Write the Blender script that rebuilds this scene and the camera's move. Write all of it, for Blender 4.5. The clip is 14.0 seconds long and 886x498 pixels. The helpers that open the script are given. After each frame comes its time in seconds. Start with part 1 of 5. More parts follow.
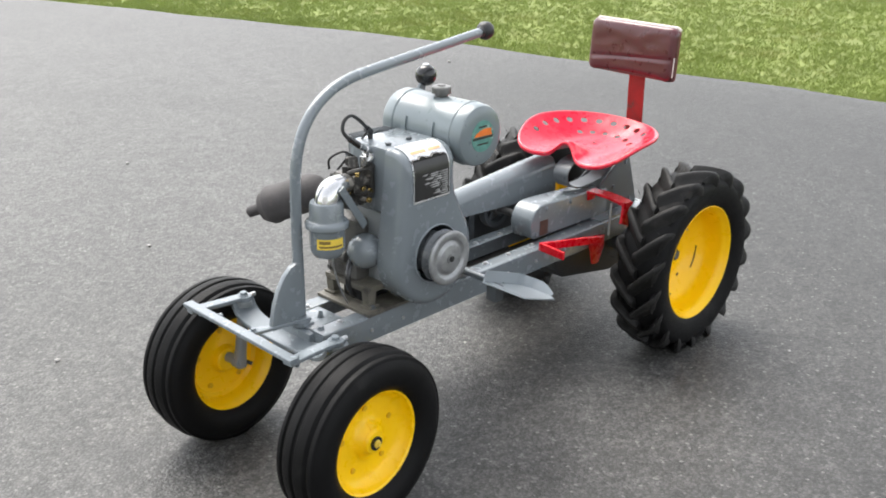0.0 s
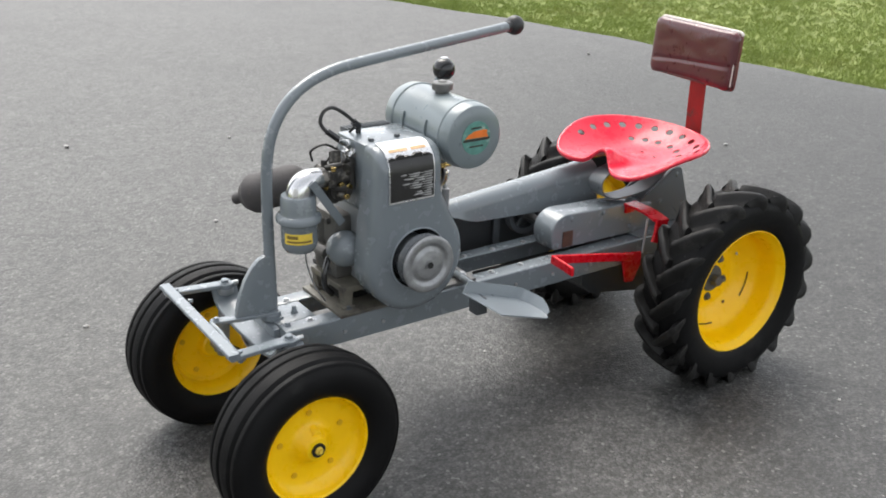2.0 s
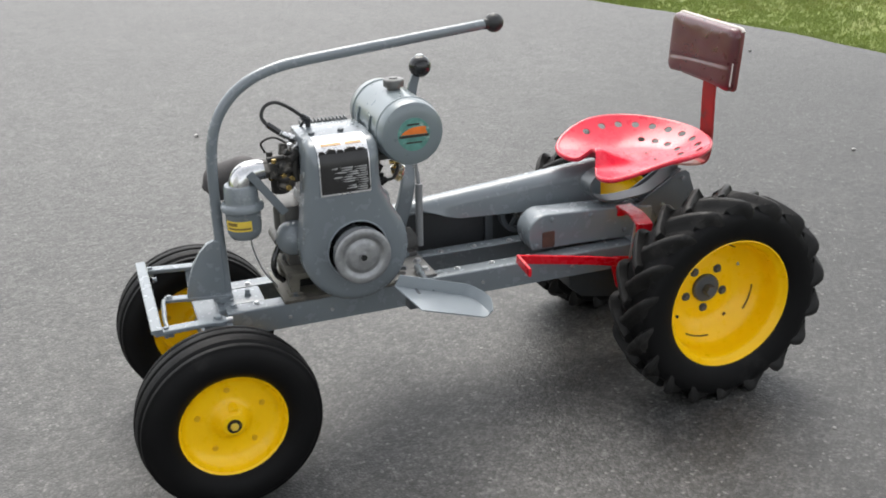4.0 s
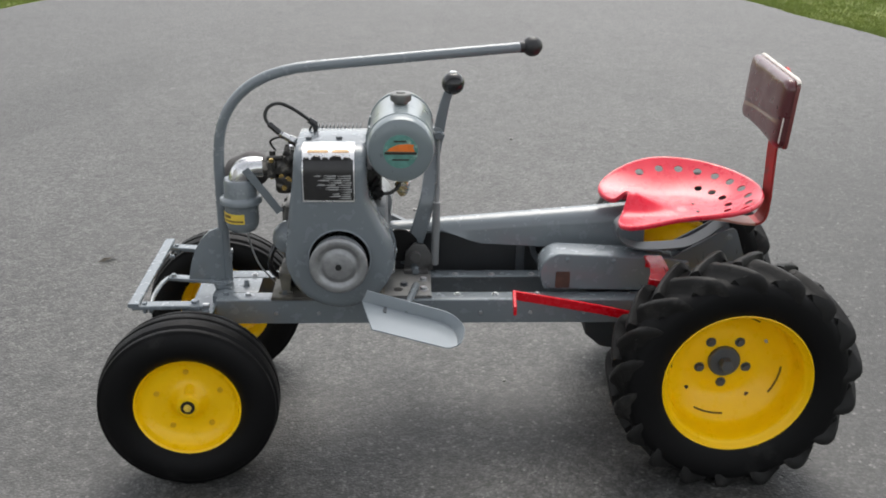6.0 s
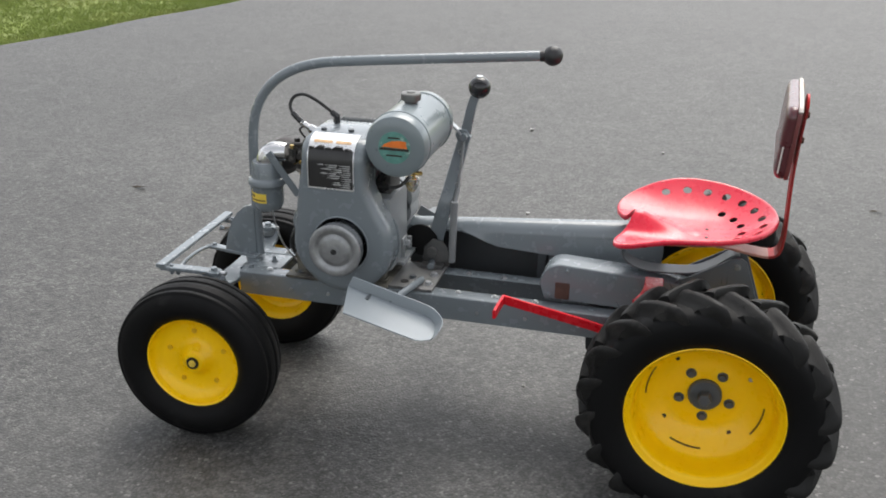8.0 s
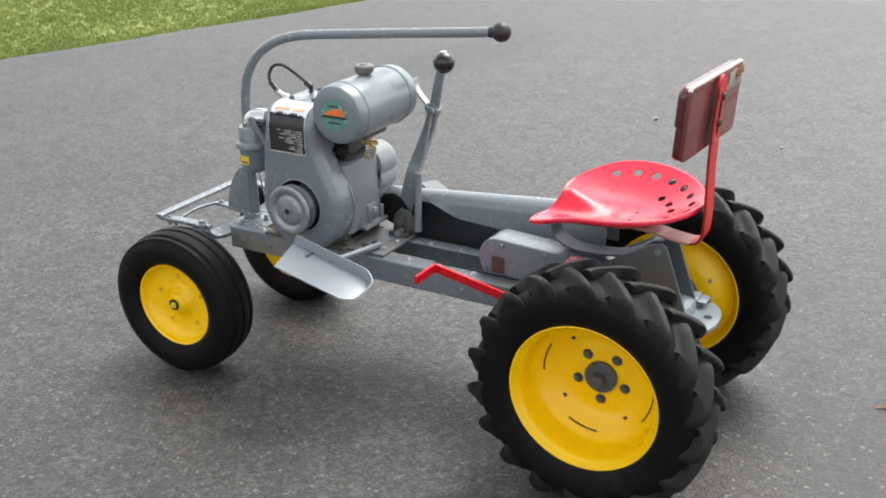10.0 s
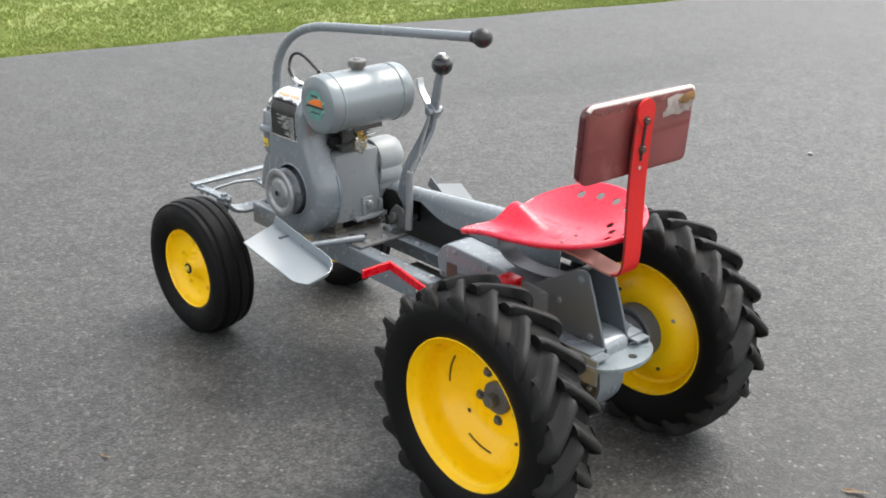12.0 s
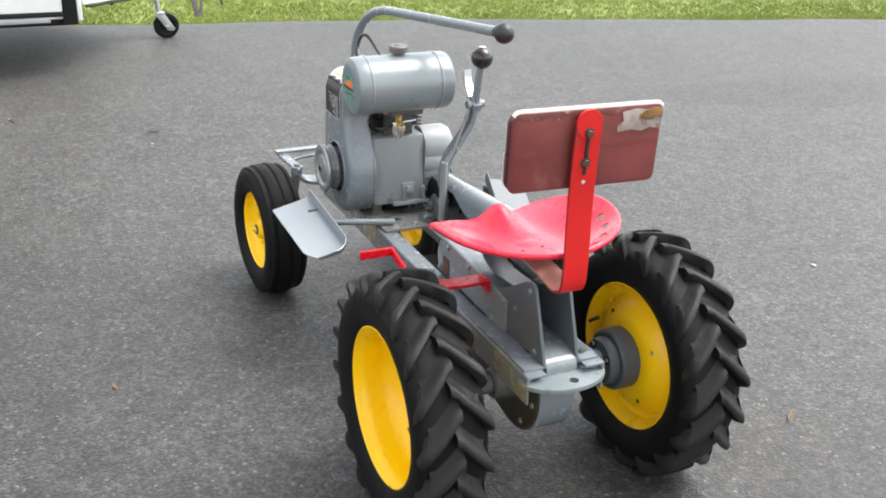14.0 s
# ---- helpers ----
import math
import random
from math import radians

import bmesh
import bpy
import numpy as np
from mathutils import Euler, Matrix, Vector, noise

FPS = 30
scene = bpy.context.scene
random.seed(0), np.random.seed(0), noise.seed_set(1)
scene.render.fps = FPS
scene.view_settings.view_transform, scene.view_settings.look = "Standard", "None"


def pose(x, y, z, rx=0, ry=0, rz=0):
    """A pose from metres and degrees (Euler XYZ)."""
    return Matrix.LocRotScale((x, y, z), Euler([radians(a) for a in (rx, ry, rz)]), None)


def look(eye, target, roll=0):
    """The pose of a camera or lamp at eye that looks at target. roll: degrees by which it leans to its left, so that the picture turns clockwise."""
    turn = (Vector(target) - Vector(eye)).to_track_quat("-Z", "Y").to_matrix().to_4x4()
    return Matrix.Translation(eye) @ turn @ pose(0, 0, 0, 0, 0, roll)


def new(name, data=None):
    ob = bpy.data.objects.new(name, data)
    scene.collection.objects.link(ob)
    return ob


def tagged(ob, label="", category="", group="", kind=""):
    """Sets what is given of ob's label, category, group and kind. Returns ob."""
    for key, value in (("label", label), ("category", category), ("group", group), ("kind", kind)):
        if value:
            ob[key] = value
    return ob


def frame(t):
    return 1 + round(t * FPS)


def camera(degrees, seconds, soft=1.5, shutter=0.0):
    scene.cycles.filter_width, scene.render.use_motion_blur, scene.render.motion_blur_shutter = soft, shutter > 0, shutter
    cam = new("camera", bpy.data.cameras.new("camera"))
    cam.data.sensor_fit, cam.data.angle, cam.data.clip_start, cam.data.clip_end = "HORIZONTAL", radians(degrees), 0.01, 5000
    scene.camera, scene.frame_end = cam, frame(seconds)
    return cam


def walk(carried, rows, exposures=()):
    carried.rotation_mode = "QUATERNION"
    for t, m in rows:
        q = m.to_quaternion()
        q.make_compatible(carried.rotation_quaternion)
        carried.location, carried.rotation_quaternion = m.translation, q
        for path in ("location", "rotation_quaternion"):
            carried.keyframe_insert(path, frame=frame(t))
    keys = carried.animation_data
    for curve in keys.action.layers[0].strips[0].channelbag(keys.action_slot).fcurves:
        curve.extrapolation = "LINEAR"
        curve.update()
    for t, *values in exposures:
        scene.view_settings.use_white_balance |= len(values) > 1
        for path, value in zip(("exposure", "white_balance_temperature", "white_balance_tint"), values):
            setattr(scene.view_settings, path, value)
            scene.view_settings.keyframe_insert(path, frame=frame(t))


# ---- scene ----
cam = camera(47.6, 14.0, soft=1.85)
PATH = [
    (0, (-2.667, -1.802, 1.467), (-1.316, -0.519, 0.74), 0.7),
    (0.5, (-2.566, -1.851, 1.469), (-1.275, -0.515, 0.73), 1.8),
    (1, (-2.457, -1.962, 1.466), (-1.247, -0.559, 0.713), 2.3),
    (1.5, (-2.351, -1.999, 1.473), (-1.231, -0.523, 0.72), 0.5),
    (2, (-2.192, -2.017, 1.471), (-1.129, -0.503, 0.711), 1.5),
    (2.5, (-2.037, -2.081, 1.471), (-1.071, -0.499, 0.721), 1.2),
    (3, (-1.859, -2.213, 1.481), (-0.972, -0.585, 0.731), 3.0),
    (3.2, (-1.797, -2.256, 1.48), (-0.959, -0.607, 0.718), 1.9),
    (5.3, (-1.086, -2.473, 1.484), (-0.826, -0.637, 0.734), 0.9),
    (5.5, (-1.003, -2.466, 1.492), (-0.817, -0.629, 0.724), 1.4),
    (6, (-0.787, -2.455, 1.502), (-0.719, -0.607, 0.741), 0.7),
    (6.5, (-0.587, -2.499, 1.508), (-0.621, -0.658, 0.727), 1.7),
    (7, (-0.437, -2.49, 1.506), (-0.597, -0.651, 0.737), 0.6),
    (7.5, (-0.283, -2.455, 1.507), (-0.582, -0.641, 0.72), 0.7),
    (8, (-0.091, -2.452, 1.525), (-0.551, -0.661, 0.764), 0.9),
    (8.2, (0.016, -2.447, 1.516), (-0.483, -0.668, 0.75), 2.0),
    (10.3, (0.815, -2.17, 1.493), (-0.181, -0.614, 0.728), -0.5),
    (10.5, (0.855, -2.125, 1.487), (-0.143, -0.564, 0.736), 1.3),
    (11, (1.019, -1.962, 1.488), (-0.086, -0.474, 0.738), -1.2),
    (11.5, (1.252, -1.854, 1.493), (-0.025, -0.521, 0.724), -0.3),
    (12, (1.395, -1.7, 1.481), (0.025, -0.455, 0.723), 0.2),
    (12.5, (1.53, -1.534, 1.5), (0.065, -0.401, 0.744), 0.2),
    (13, (1.72, -1.386, 1.503), (0.153, -0.397, 0.751), 1.6),
    (13.5, (1.771, -1.241, 1.487), (0.149, -0.347, 0.731), 1.5),
    (14, (1.786, -1.057, 1.49), (0.113, -0.29, 0.707), 1.6),
]
walk(cam, [(t, look(eye, target, roll)) for t, eye, target, roll in PATH], exposures=[(0.0, 1.61), (1.0, 1.53), (1.5, 1.41), (2.5, 1.25), (3.0, 1.28), (5.5, 0.99), (6.0, 0.93), (6.5, 1.02), (7.0, 1.07), (8.0, 1.01), (10.5, 1.43), (11.0, 1.39), (12.0, 1.53), (14.0, 1.77)])

# ---- light: a bright, thinly overcast sky and a wide, weak sun ----
SUN_HIGH, SUN_ROUND = radians(60), radians(10)
world = bpy.data.worlds.new("overcast_sky")
scene.world = world
world.use_nodes = True
wn, wl = world.node_tree.nodes, world.node_tree.links
sky = wn.new("ShaderNodeTexSky")
sky.sky_type, sky.sun_disc = "NISHITA", False
sky.sun_elevation, sky.sun_rotation = SUN_HIGH, SUN_ROUND
sky.air_density, sky.dust_density, sky.ozone_density = 1.0, 2.0, 1.5
pale = wn.new("ShaderNodeHueSaturation")
pale.inputs["Saturation"].default_value = 0.20
wl.new(sky.outputs["Color"], pale.inputs["Color"])
wl.new(pale.outputs["Color"], wn["Background"].inputs["Color"])
wn["Background"].inputs["Strength"].default_value = 0.145
sun = new("sun", bpy.data.lights.new("sun", "SUN"))
sun.data.energy, sun.data.angle, sun.data.color = 1.30, radians(44), (1.0, 0.95, 0.87)
way = Vector((math.sin(SUN_ROUND) * math.cos(SUN_HIGH), math.cos(SUN_ROUND) * math.cos(SUN_HIGH), math.sin(SUN_HIGH)))
sun.matrix_world = look(way * 20, (0, 0, 0))


# ---- materials ----
def material(name, colour, rough=0.5, metal=0.0, vary=0.12, scale=9.0, bump=0.0, bump_scale=180.0, second=None, second_scale=3.0, second_from=0.6, coat=0.0, island=0.0, spec=0.5, uneven=0.05):
    """Principled paint, rubber or metal with tone changes at two scales, a wear colour in patches and fine relief."""
    m = bpy.data.materials.new(name)
    m.use_nodes = True
    n, l = m.node_tree.nodes, m.node_tree.links
    b = n["Principled BSDF"]
    b.inputs["Metallic"].default_value = metal
    b.inputs["Specular IOR Level"].default_value = spec
    b.inputs["Coat Weight"].default_value = coat
    b.inputs["Coat Roughness"].default_value = 0.12
    co = n.new("ShaderNodeTexCoord")

    def noise_at(sc, detail=4.0, rough_=0.6):
        t = n.new("ShaderNodeTexNoise")
        t.inputs["Scale"].default_value, t.inputs["Detail"].default_value, t.inputs["Roughness"].default_value = sc, detail, rough_
        l.new(co.outputs["Object"], t.inputs["Vector"])
        return t.outputs["Fac"]

    def ramp(fac, a, b_, pa=0.3, pb=0.7):
        r = n.new("ShaderNodeMapRange")
        r.inputs["From Min"].default_value, r.inputs["From Max"].default_value = pa, pb
        r.inputs["To Min"].default_value, r.inputs["To Max"].default_value = a, b_
        l.new(fac, r.inputs["Value"])
        return r.outputs["Result"]

    def mix(fac, a, b_, kind="MIX"):
        x = n.new("ShaderNodeMix")
        x.data_type, x.blend_type = "RGBA", kind
        for sock, v in ((x.inputs["Factor"], fac), (x.inputs["A"], a), (x.inputs["B"], b_)):
            if hasattr(v, "links"):
                l.new(v, sock)
            else:
                sock.default_value = v if isinstance(v, float) else (*v, 1.0)
        return x.outputs["Result"]

    big, fine = noise_at(scale), noise_at(scale * 14, 3.0)
    dark, light = [c * (1 - vary) for c in colour], [min(1.0, c * (1 + vary)) for c in colour]
    col = mix(ramp(big, 0.0, 1.0), dark, light)
    col = mix(ramp(fine, 0.0, 0.45), col, [c * (1 - 1.3 * vary) for c in colour])
    if second:
        col = mix(ramp(noise_at(second_scale, 6.0, 0.7), 0.0, 1.0, second_from, second_from + 0.09), col, second)
    if island:
        g = n.new("ShaderNodeNewGeometry")
        col = mix(ramp(g.outputs["Random Per Island"], 0.0, 1.0, 0.0, 1.0), [c * (1 - island) for c in colour], col)
    l.new(col, b.inputs["Base Color"])
    l.new(ramp(noise_at(scale * 4), max(0.03, rough - uneven), min(1.0, rough + uneven)), b.inputs["Roughness"])
    if bump:
        u = n.new("ShaderNodeBump")
        u.inputs["Strength"].default_value, u.inputs["Distance"].default_value = bump, 0.002
        l.new(noise_at(bump_scale, 3.0), u.inputs["Height"])
        l.new(u.outputs["Normal"], b.inputs["Normal"])
    return m


GREY = material("grey_enamel", (0.168, 0.192, 0.208), 0.27, vary=0.02, bump=0.0, uneven=0.008, coat=0.40, second=(0.125, 0.137, 0.146), second_scale=4.0, second_from=0.74)
GREY_TANK = material("grey_enamel_tank", (0.178, 0.211, 0.224), 0.28, vary=0.02, bump=0.0, uneven=0.008, coat=0.30)
GREY_CAST = material("grey_painted_casting", (0.235, 0.250, 0.258), 0.38, vary=0.08, bump=0.22, bump_scale=240, second=(0.09, 0.085, 0.075), second_scale=9.0, second_from=0.62)
GREY_DARK = material("dark_grey_steel", (0.075, 0.084, 0.092), 0.45, vary=0.12, bump=0.2)
SILVER = material("cast_aluminium", (0.46, 0.47, 0.48), 0.36, metal=0.85, vary=0.10, bump=0.25, second=(0.25, 0.25, 0.25), second_scale=14.0)
# grey enamel lightened so that its colour carries some sky sheen
TRAY_SHEEN = material("sheen_grey_enamel", (0.245, 0.274, 0.294), 0.30, vary=0.03, uneven=0.01, coat=0.4)
GREY_MATTE = material("weathered_grey_enamel", (0.190, 0.206, 0.216), 0.62, vary=0.06, spec=0.3)
CHROME = material("worn_chrome", (0.66, 0.66, 0.66), 0.20, metal=1.0, vary=0.08, second=(0.30, 0.28, 0.25), second_scale=22.0)
CAP_METAL = material("tarnished_cap", (0.17, 0.17, 0.165), 0.40, metal=0.5, vary=0.2, scale=30)
BRASS = material("brass", (0.62, 0.44, 0.16), 0.25, metal=1.0, vary=0.15)
BOWL = material("amber_bowl", (0.80, 0.62, 0.30), 0.12, metal=0.9, vary=0.25, scale=30, second=(0.85, 0.85, 0.82), second_scale=26.0, second_from=0.48)
GRIME = material("oily_iron", (0.030, 0.028, 0.025), 0.50, vary=0.4, scale=30, bump=0.6, second=(0.20, 0.185, 0.16), second_scale=26.0, second_from=0.55)
OILY_CAST = material("oily_grey_casting", (0.098, 0.094, 0.086), 0.45, vary=0.25, scale=18, bump=0.4, second=(0.050, 0.046, 0.040), second_scale=15.0, second_from=0.52)
BASE_IRON = material("grimy_base_casting", (0.125, 0.116, 0.092), 0.55, vary=0.3, scale=22, bump=0.5, second=(0.05, 0.045, 0.04), second_scale=16.0, second_from=0.52)
EXHAUST = material("sooty_muffler", (0.060, 0.055, 0.055), 0.72, vary=0.25, scale=14, bump=0.4, second=(0.10, 0.08, 0.07), second_scale=10.0)
YELLOW = material("yellow_enamel", (1.0, 0.60, 0.0005), 0.30, vary=0.03, spec=0.42, bump=0.05, second=(0.62, 0.36, 0.01), second_scale=8.0, second_from=0.70)
# yellow darkened by dirt and by painted shading at the rivets
YELLOW_DIRTY_SHADED = material("dirty_shaded_yellow_rivet", (0.74, 0.42, 0.004), 0.45, vary=0.2, scale=40)
RED = material("red_enamel", (0.60, 0.004, 0.014), 0.28, spec=0.4, vary=0.08, bump=0.06, second=(0.42, 0.02, 0.02), second_scale=7.0, second_from=0.62)
SEAT_RED = material("red_seat_enamel", (0.68, 0.010, 0.040), 0.29, vary=0.05, bump=0.02, coat=0.34, spec=0.5)
STEM_RED = material("worn_red_bar", (0.54, 0.014, 0.014), 0.40, spec=0.3, vary=0.14, bump=0.2, second=(0.20, 0.06, 0.04), second_scale=11.0, second_from=0.60)
# the bar's red darkened for its shaded faces, with worn patches
STEM_SHADED = material("shaded_red_bar", (0.26, 0.020, 0.018), 0.5, vary=0.2, scale=14, second=(0.09, 0.045, 0.038), second_scale=12.0, second_from=0.56, spec=0.3)
RUBBER = material("tyre_rubber", (0.0055, 0.0054, 0.0056), 0.55, vary=0.22, scale=12, bump=0.35, bump_scale=320, second=(0.013, 0.0127, 0.0124), second_scale=7.0, second_from=0.62, spec=0.15)
RUBBER_WORN = material("dusty_tyre_rubber", (0.0165, 0.0160, 0.0154), 0.50, vary=0.25, scale=12, bump=0.4, bump_scale=260, second=(0.034, 0.032, 0.030), second_scale=9.0, second_from=0.57, spec=0.20)
BLACK = material("black_plastic", (0.012, 0.012, 0.013), 0.22, vary=0.2, coat=0.2)
KNOB = material("scuffed_black_knob", (0.020, 0.020, 0.021), 0.42, vary=0.3, scale=40, bump=0.5, bump_scale=120)
WIRE = material("black_wire", (0.012, 0.012, 0.012), 0.45)
VINYL = material("burgundy_vinyl", (0.082, 0.013, 0.017), 0.30, vary=0.12, scale=10, bump=0.03, bump_scale=420, second=(0.105, 0.026, 0.028), second_scale=7.0, second_from=0.62, coat=0.4)
BOARD = material("burgundy_back_vinyl", (0.170, 0.034, 0.033), 0.33, spec=0.7, vary=0.25, scale=12, bump=0.2, second=(0.24, 0.075, 0.068), second_scale=7.0, second_from=0.60)
PIPING = material("off_white_edge", (0.66, 0.60, 0.55), 0.6, vary=0.14, scale=30)
TORN = material("torn_backing", (0.36, 0.30, 0.28), 0.8, vary=0.35, scale=40, second=(0.20, 0.07, 0.06), second_scale=24.0, second_from=0.53)
BARE = material("bare_primed_bar", (0.42, 0.20, 0.16), 0.5, vary=0.2, second=(0.48, 0.05, 0.05), second_scale=9.0)
PLATE_ALU = material("bright_name_plate", (0.86, 0.86, 0.86), 0.30, metal=0.8, vary=0.08, second=(0.35, 0.34, 0.33), second_scale=26.0, second_from=0.60)
PLATE_BLACK = material("black_name_plate", (0.022, 0.021, 0.021), 0.35, vary=0.3, scale=30, second=(0.10, 0.10, 0.10), second_scale=22.0)
PRINT = material("faded_print", (0.42, 0.42, 0.41), 0.5, vary=0.3, scale=60)
LABEL_YELLOW = material("yellow_label", (0.80, 0.58, 0.07), 0.5, vary=0.12, scale=40)
FADED_ORANGE = material("faded_orange_print", (0.72, 0.47, 0.26), 0.5, vary=0.2, scale=60)
LABEL_DARK = material("label_print", (0.20, 0.13, 0.03), 0.5)
DECAL_TEAL = material("teal_decal", (0.11, 0.28, 0.24), 0.4, vary=0.25, scale=50, second=(0.34, 0.46, 0.40), second_scale=40.0, second_from=0.55)
DECAL_ORANGE = material("orange_decal", (0.82, 0.20, 0.03), 0.4, vary=0.12, scale=50)
DECAL_BLACK = material("decal_black", (0.03, 0.025, 0.02), 0.4)
RUST = material("rusty_badge", (0.085, 0.040, 0.028), 0.6, vary=0.4, scale=40)
SLOT = material("shadowed_slot", (0.10, 0.055, 0.006), 0.6, vary=0.3, scale=60)
HOLE = material("dark_recess", (0.012, 0.012, 0.012), 0.8)
TRAILER_WHITE = material("white_trailer_panel", (0.72, 0.72, 0.71), 0.35, vary=0.06)
TRAILER_BLACK = material("black_trailer_trim", (0.007, 0.007, 0.007), 0.5, spec=0.3)
GALVANISED = material("galvanised_steel", (0.46, 0.47, 0.47), 0.45, metal=0.7, vary=0.15)
REFLECT_YELLOW = material("yellow_marker", (0.80, 0.66, 0.05), 0.35)
# grey paint with shade put into its colour
SHADED_GREY = material("shaded_grey_paint", (0.030, 0.033, 0.036), 0.5, vary=0.2, bump=0.2)
DRY_LEAF = material("dry_leaf", (0.38, 0.29, 0.19), 0.7, vary=0.3, scale=60)
STONE = material("pale_chip", (0.35, 0.34, 0.325), 0.7, vary=0.2, scale=80)
DUSTY = material("dusty_grey_plate", (0.152, 0.151, 0.148), 0.50, vary=0.16, scale=20, bump=0.25, second=(0.055, 0.053, 0.050), second_scale=18.0, second_from=0.60)
GRIMY_GREY = material("grimy_grey_casting", (0.085, 0.084, 0.082), 0.50, vary=0.25, scale=26, bump=0.5, second=(0.035, 0.032, 0.029), second_scale=20.0, second_from=0.54)
FADED = material("faded_board_edge", (0.205, 0.062, 0.060), 0.55, vary=0.25, scale=30, second=(0.42, 0.26, 0.24), second_scale=26.0, second_from=0.57)
FOAM = material("brown_foam", (0.25, 0.135, 0.045), 0.85, vary=0.4, scale=60, bump=0.8, bump_scale=300)
LATCH = material("dull_grey_rod", (0.215, 0.222, 0.226), 0.42, vary=0.10, scale=20)
FAN_HUB = material("dark_glossy_hub", (0.100, 0.108, 0.115), 0.26, vary=0.1, coat=0.3)
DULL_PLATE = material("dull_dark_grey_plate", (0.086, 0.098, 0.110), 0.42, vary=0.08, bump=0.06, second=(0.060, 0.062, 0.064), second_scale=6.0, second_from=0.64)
SPRING = material("dark_spring_steel", (0.100, 0.110, 0.118), 0.32, vary=0.08)
# oily black iron, also used to paint the shade in gaps
OIL_SHADE_BLACK = material("oil_and_shade_black", (0.006, 0.006, 0.006), 0.6, vary=0.3, scale=30, spec=0.25)
RUSTY_LEG = material("rusty_grey_leg", (0.15, 0.135, 0.125), 0.6, vary=0.3, scale=14, bump=0.4, second=(0.11, 0.065, 0.045), second_scale=12.0, second_from=0.56)
CAST_PULLEY = material("rough_cast_pulley", (0.36, 0.365, 0.37), 0.46, metal=0.75, vary=0.22, scale=60, bump=0.55, bump_scale=210, second=(0.17, 0.17, 0.17), second_scale=24.0, second_from=0.68)
TWIG = material("dark_twig", (0.09, 0.075, 0.055), 0.8, vary=0.3)


def asphalt_material():
    m = bpy.data.materials.new("worn_asphalt")
    m.use_nodes = True
    n, l = m.node_tree.nodes, m.node_tree.links
    b = n["Principled BSDF"]
    co = n.new("ShaderNodeTexCoord")

    def tex(kind, sc, **kw):
        t = n.new(kind)
        t.inputs["Scale"].default_value = sc
        for k, v in kw.items():
            t.inputs[k].default_value = v
        l.new(co.outputs["Object"], t.inputs["Vector"])
        return t

    def rng(sock, a, b_, c, d):
        r = n.new("ShaderNodeMapRange")
        for k, v in zip(("From Min", "From Max", "To Min", "To Max"), (a, b_, c, d)):
            r.inputs[k].default_value = v
        l.new(sock, r.inputs["Value"])
        return r.outputs["Result"]

    def times(a, b_):
        x = n.new("ShaderNodeMath")
        x.operation = "MULTIPLY"
        for sock, v in zip(x.inputs, (a, b_)):
            if hasattr(v, "links"):
                l.new(v, sock)
            else:
                sock.default_value = v
        return x.outputs["Value"]

    chips = tex("ShaderNodeTexVoronoi", 125.0)
    sep = n.new("ShaderNodeSeparateColor")
    l.new(chips.outputs["Color"], sep.inputs["Color"])
    tone = times(rng(sep.outputs["Red"], 0.0, 1.0, 0.55, 1.52), rng(chips.outputs["Distance"], 0.0, 0.7, 1.14, 0.66))
    stones = tex("ShaderNodeTexVoronoi", 52.0, Randomness=1.0)
    grit = n.new("ShaderNodeSeparateColor")
    l.new(stones.outputs["Color"], grit.inputs["Color"])
    tone = times(tone, rng(grit.outputs["Red"], 0.0, 1.0, 0.74, 1.28))
    grains = tex("ShaderNodeTexNoise", 420.0, Detail=3.0)
    tone = times(tone, rng(grains.outputs["Fac"], 0.3, 0.7, 0.84, 1.16))
    mid = tex("ShaderNodeTexNoise", 34.0, Detail=6.0, Roughness=0.75)
    tone = times(tone, rng(mid.outputs["Fac"], 0.34, 0.66, 0.62, 1.34))
    pits = tex("ShaderNodeTexVoronoi", 26.0)
    tone = times(tone, rng(pits.outputs["Distance"], 0.03, 0.16, 0.62, 1.0))
    blot = tex("ShaderNodeTexNoise", 7.0, Detail=4.0, Roughness=0.65)
    tone = times(tone, rng(blot.outputs["Fac"], 0.32, 0.68, 0.80, 1.18))
    wide = tex("ShaderNodeTexNoise", 0.9, Detail=5.0, Roughness=0.6)
    tone = times(tone, rng(wide.outputs["Fac"], 0.3, 0.7, 0.86, 1.12))
    stain = tex("ShaderNodeTexNoise", 0.33, Detail=6.0, Roughness=0.7, Distortion=0.8)
    tone = times(tone, rng(stain.outputs["Fac"], 0.56, 0.72, 1.0, 0.84))
    # old oil stains, a darker patch under the tractor and two broad darker stretches, long and soft
    # the last stretch is painted shade on the side away from the sun
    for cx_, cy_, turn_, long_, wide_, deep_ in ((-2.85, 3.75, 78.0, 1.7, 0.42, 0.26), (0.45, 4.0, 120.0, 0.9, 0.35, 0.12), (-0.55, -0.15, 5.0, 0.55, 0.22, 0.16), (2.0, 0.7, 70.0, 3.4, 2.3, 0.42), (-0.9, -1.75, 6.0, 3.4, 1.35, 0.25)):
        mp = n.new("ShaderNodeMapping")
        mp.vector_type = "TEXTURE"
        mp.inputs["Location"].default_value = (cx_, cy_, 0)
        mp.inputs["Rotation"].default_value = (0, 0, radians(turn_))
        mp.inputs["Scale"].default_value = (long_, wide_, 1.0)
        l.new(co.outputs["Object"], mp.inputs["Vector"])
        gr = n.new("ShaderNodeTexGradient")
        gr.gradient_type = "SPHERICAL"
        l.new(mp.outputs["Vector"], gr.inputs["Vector"])
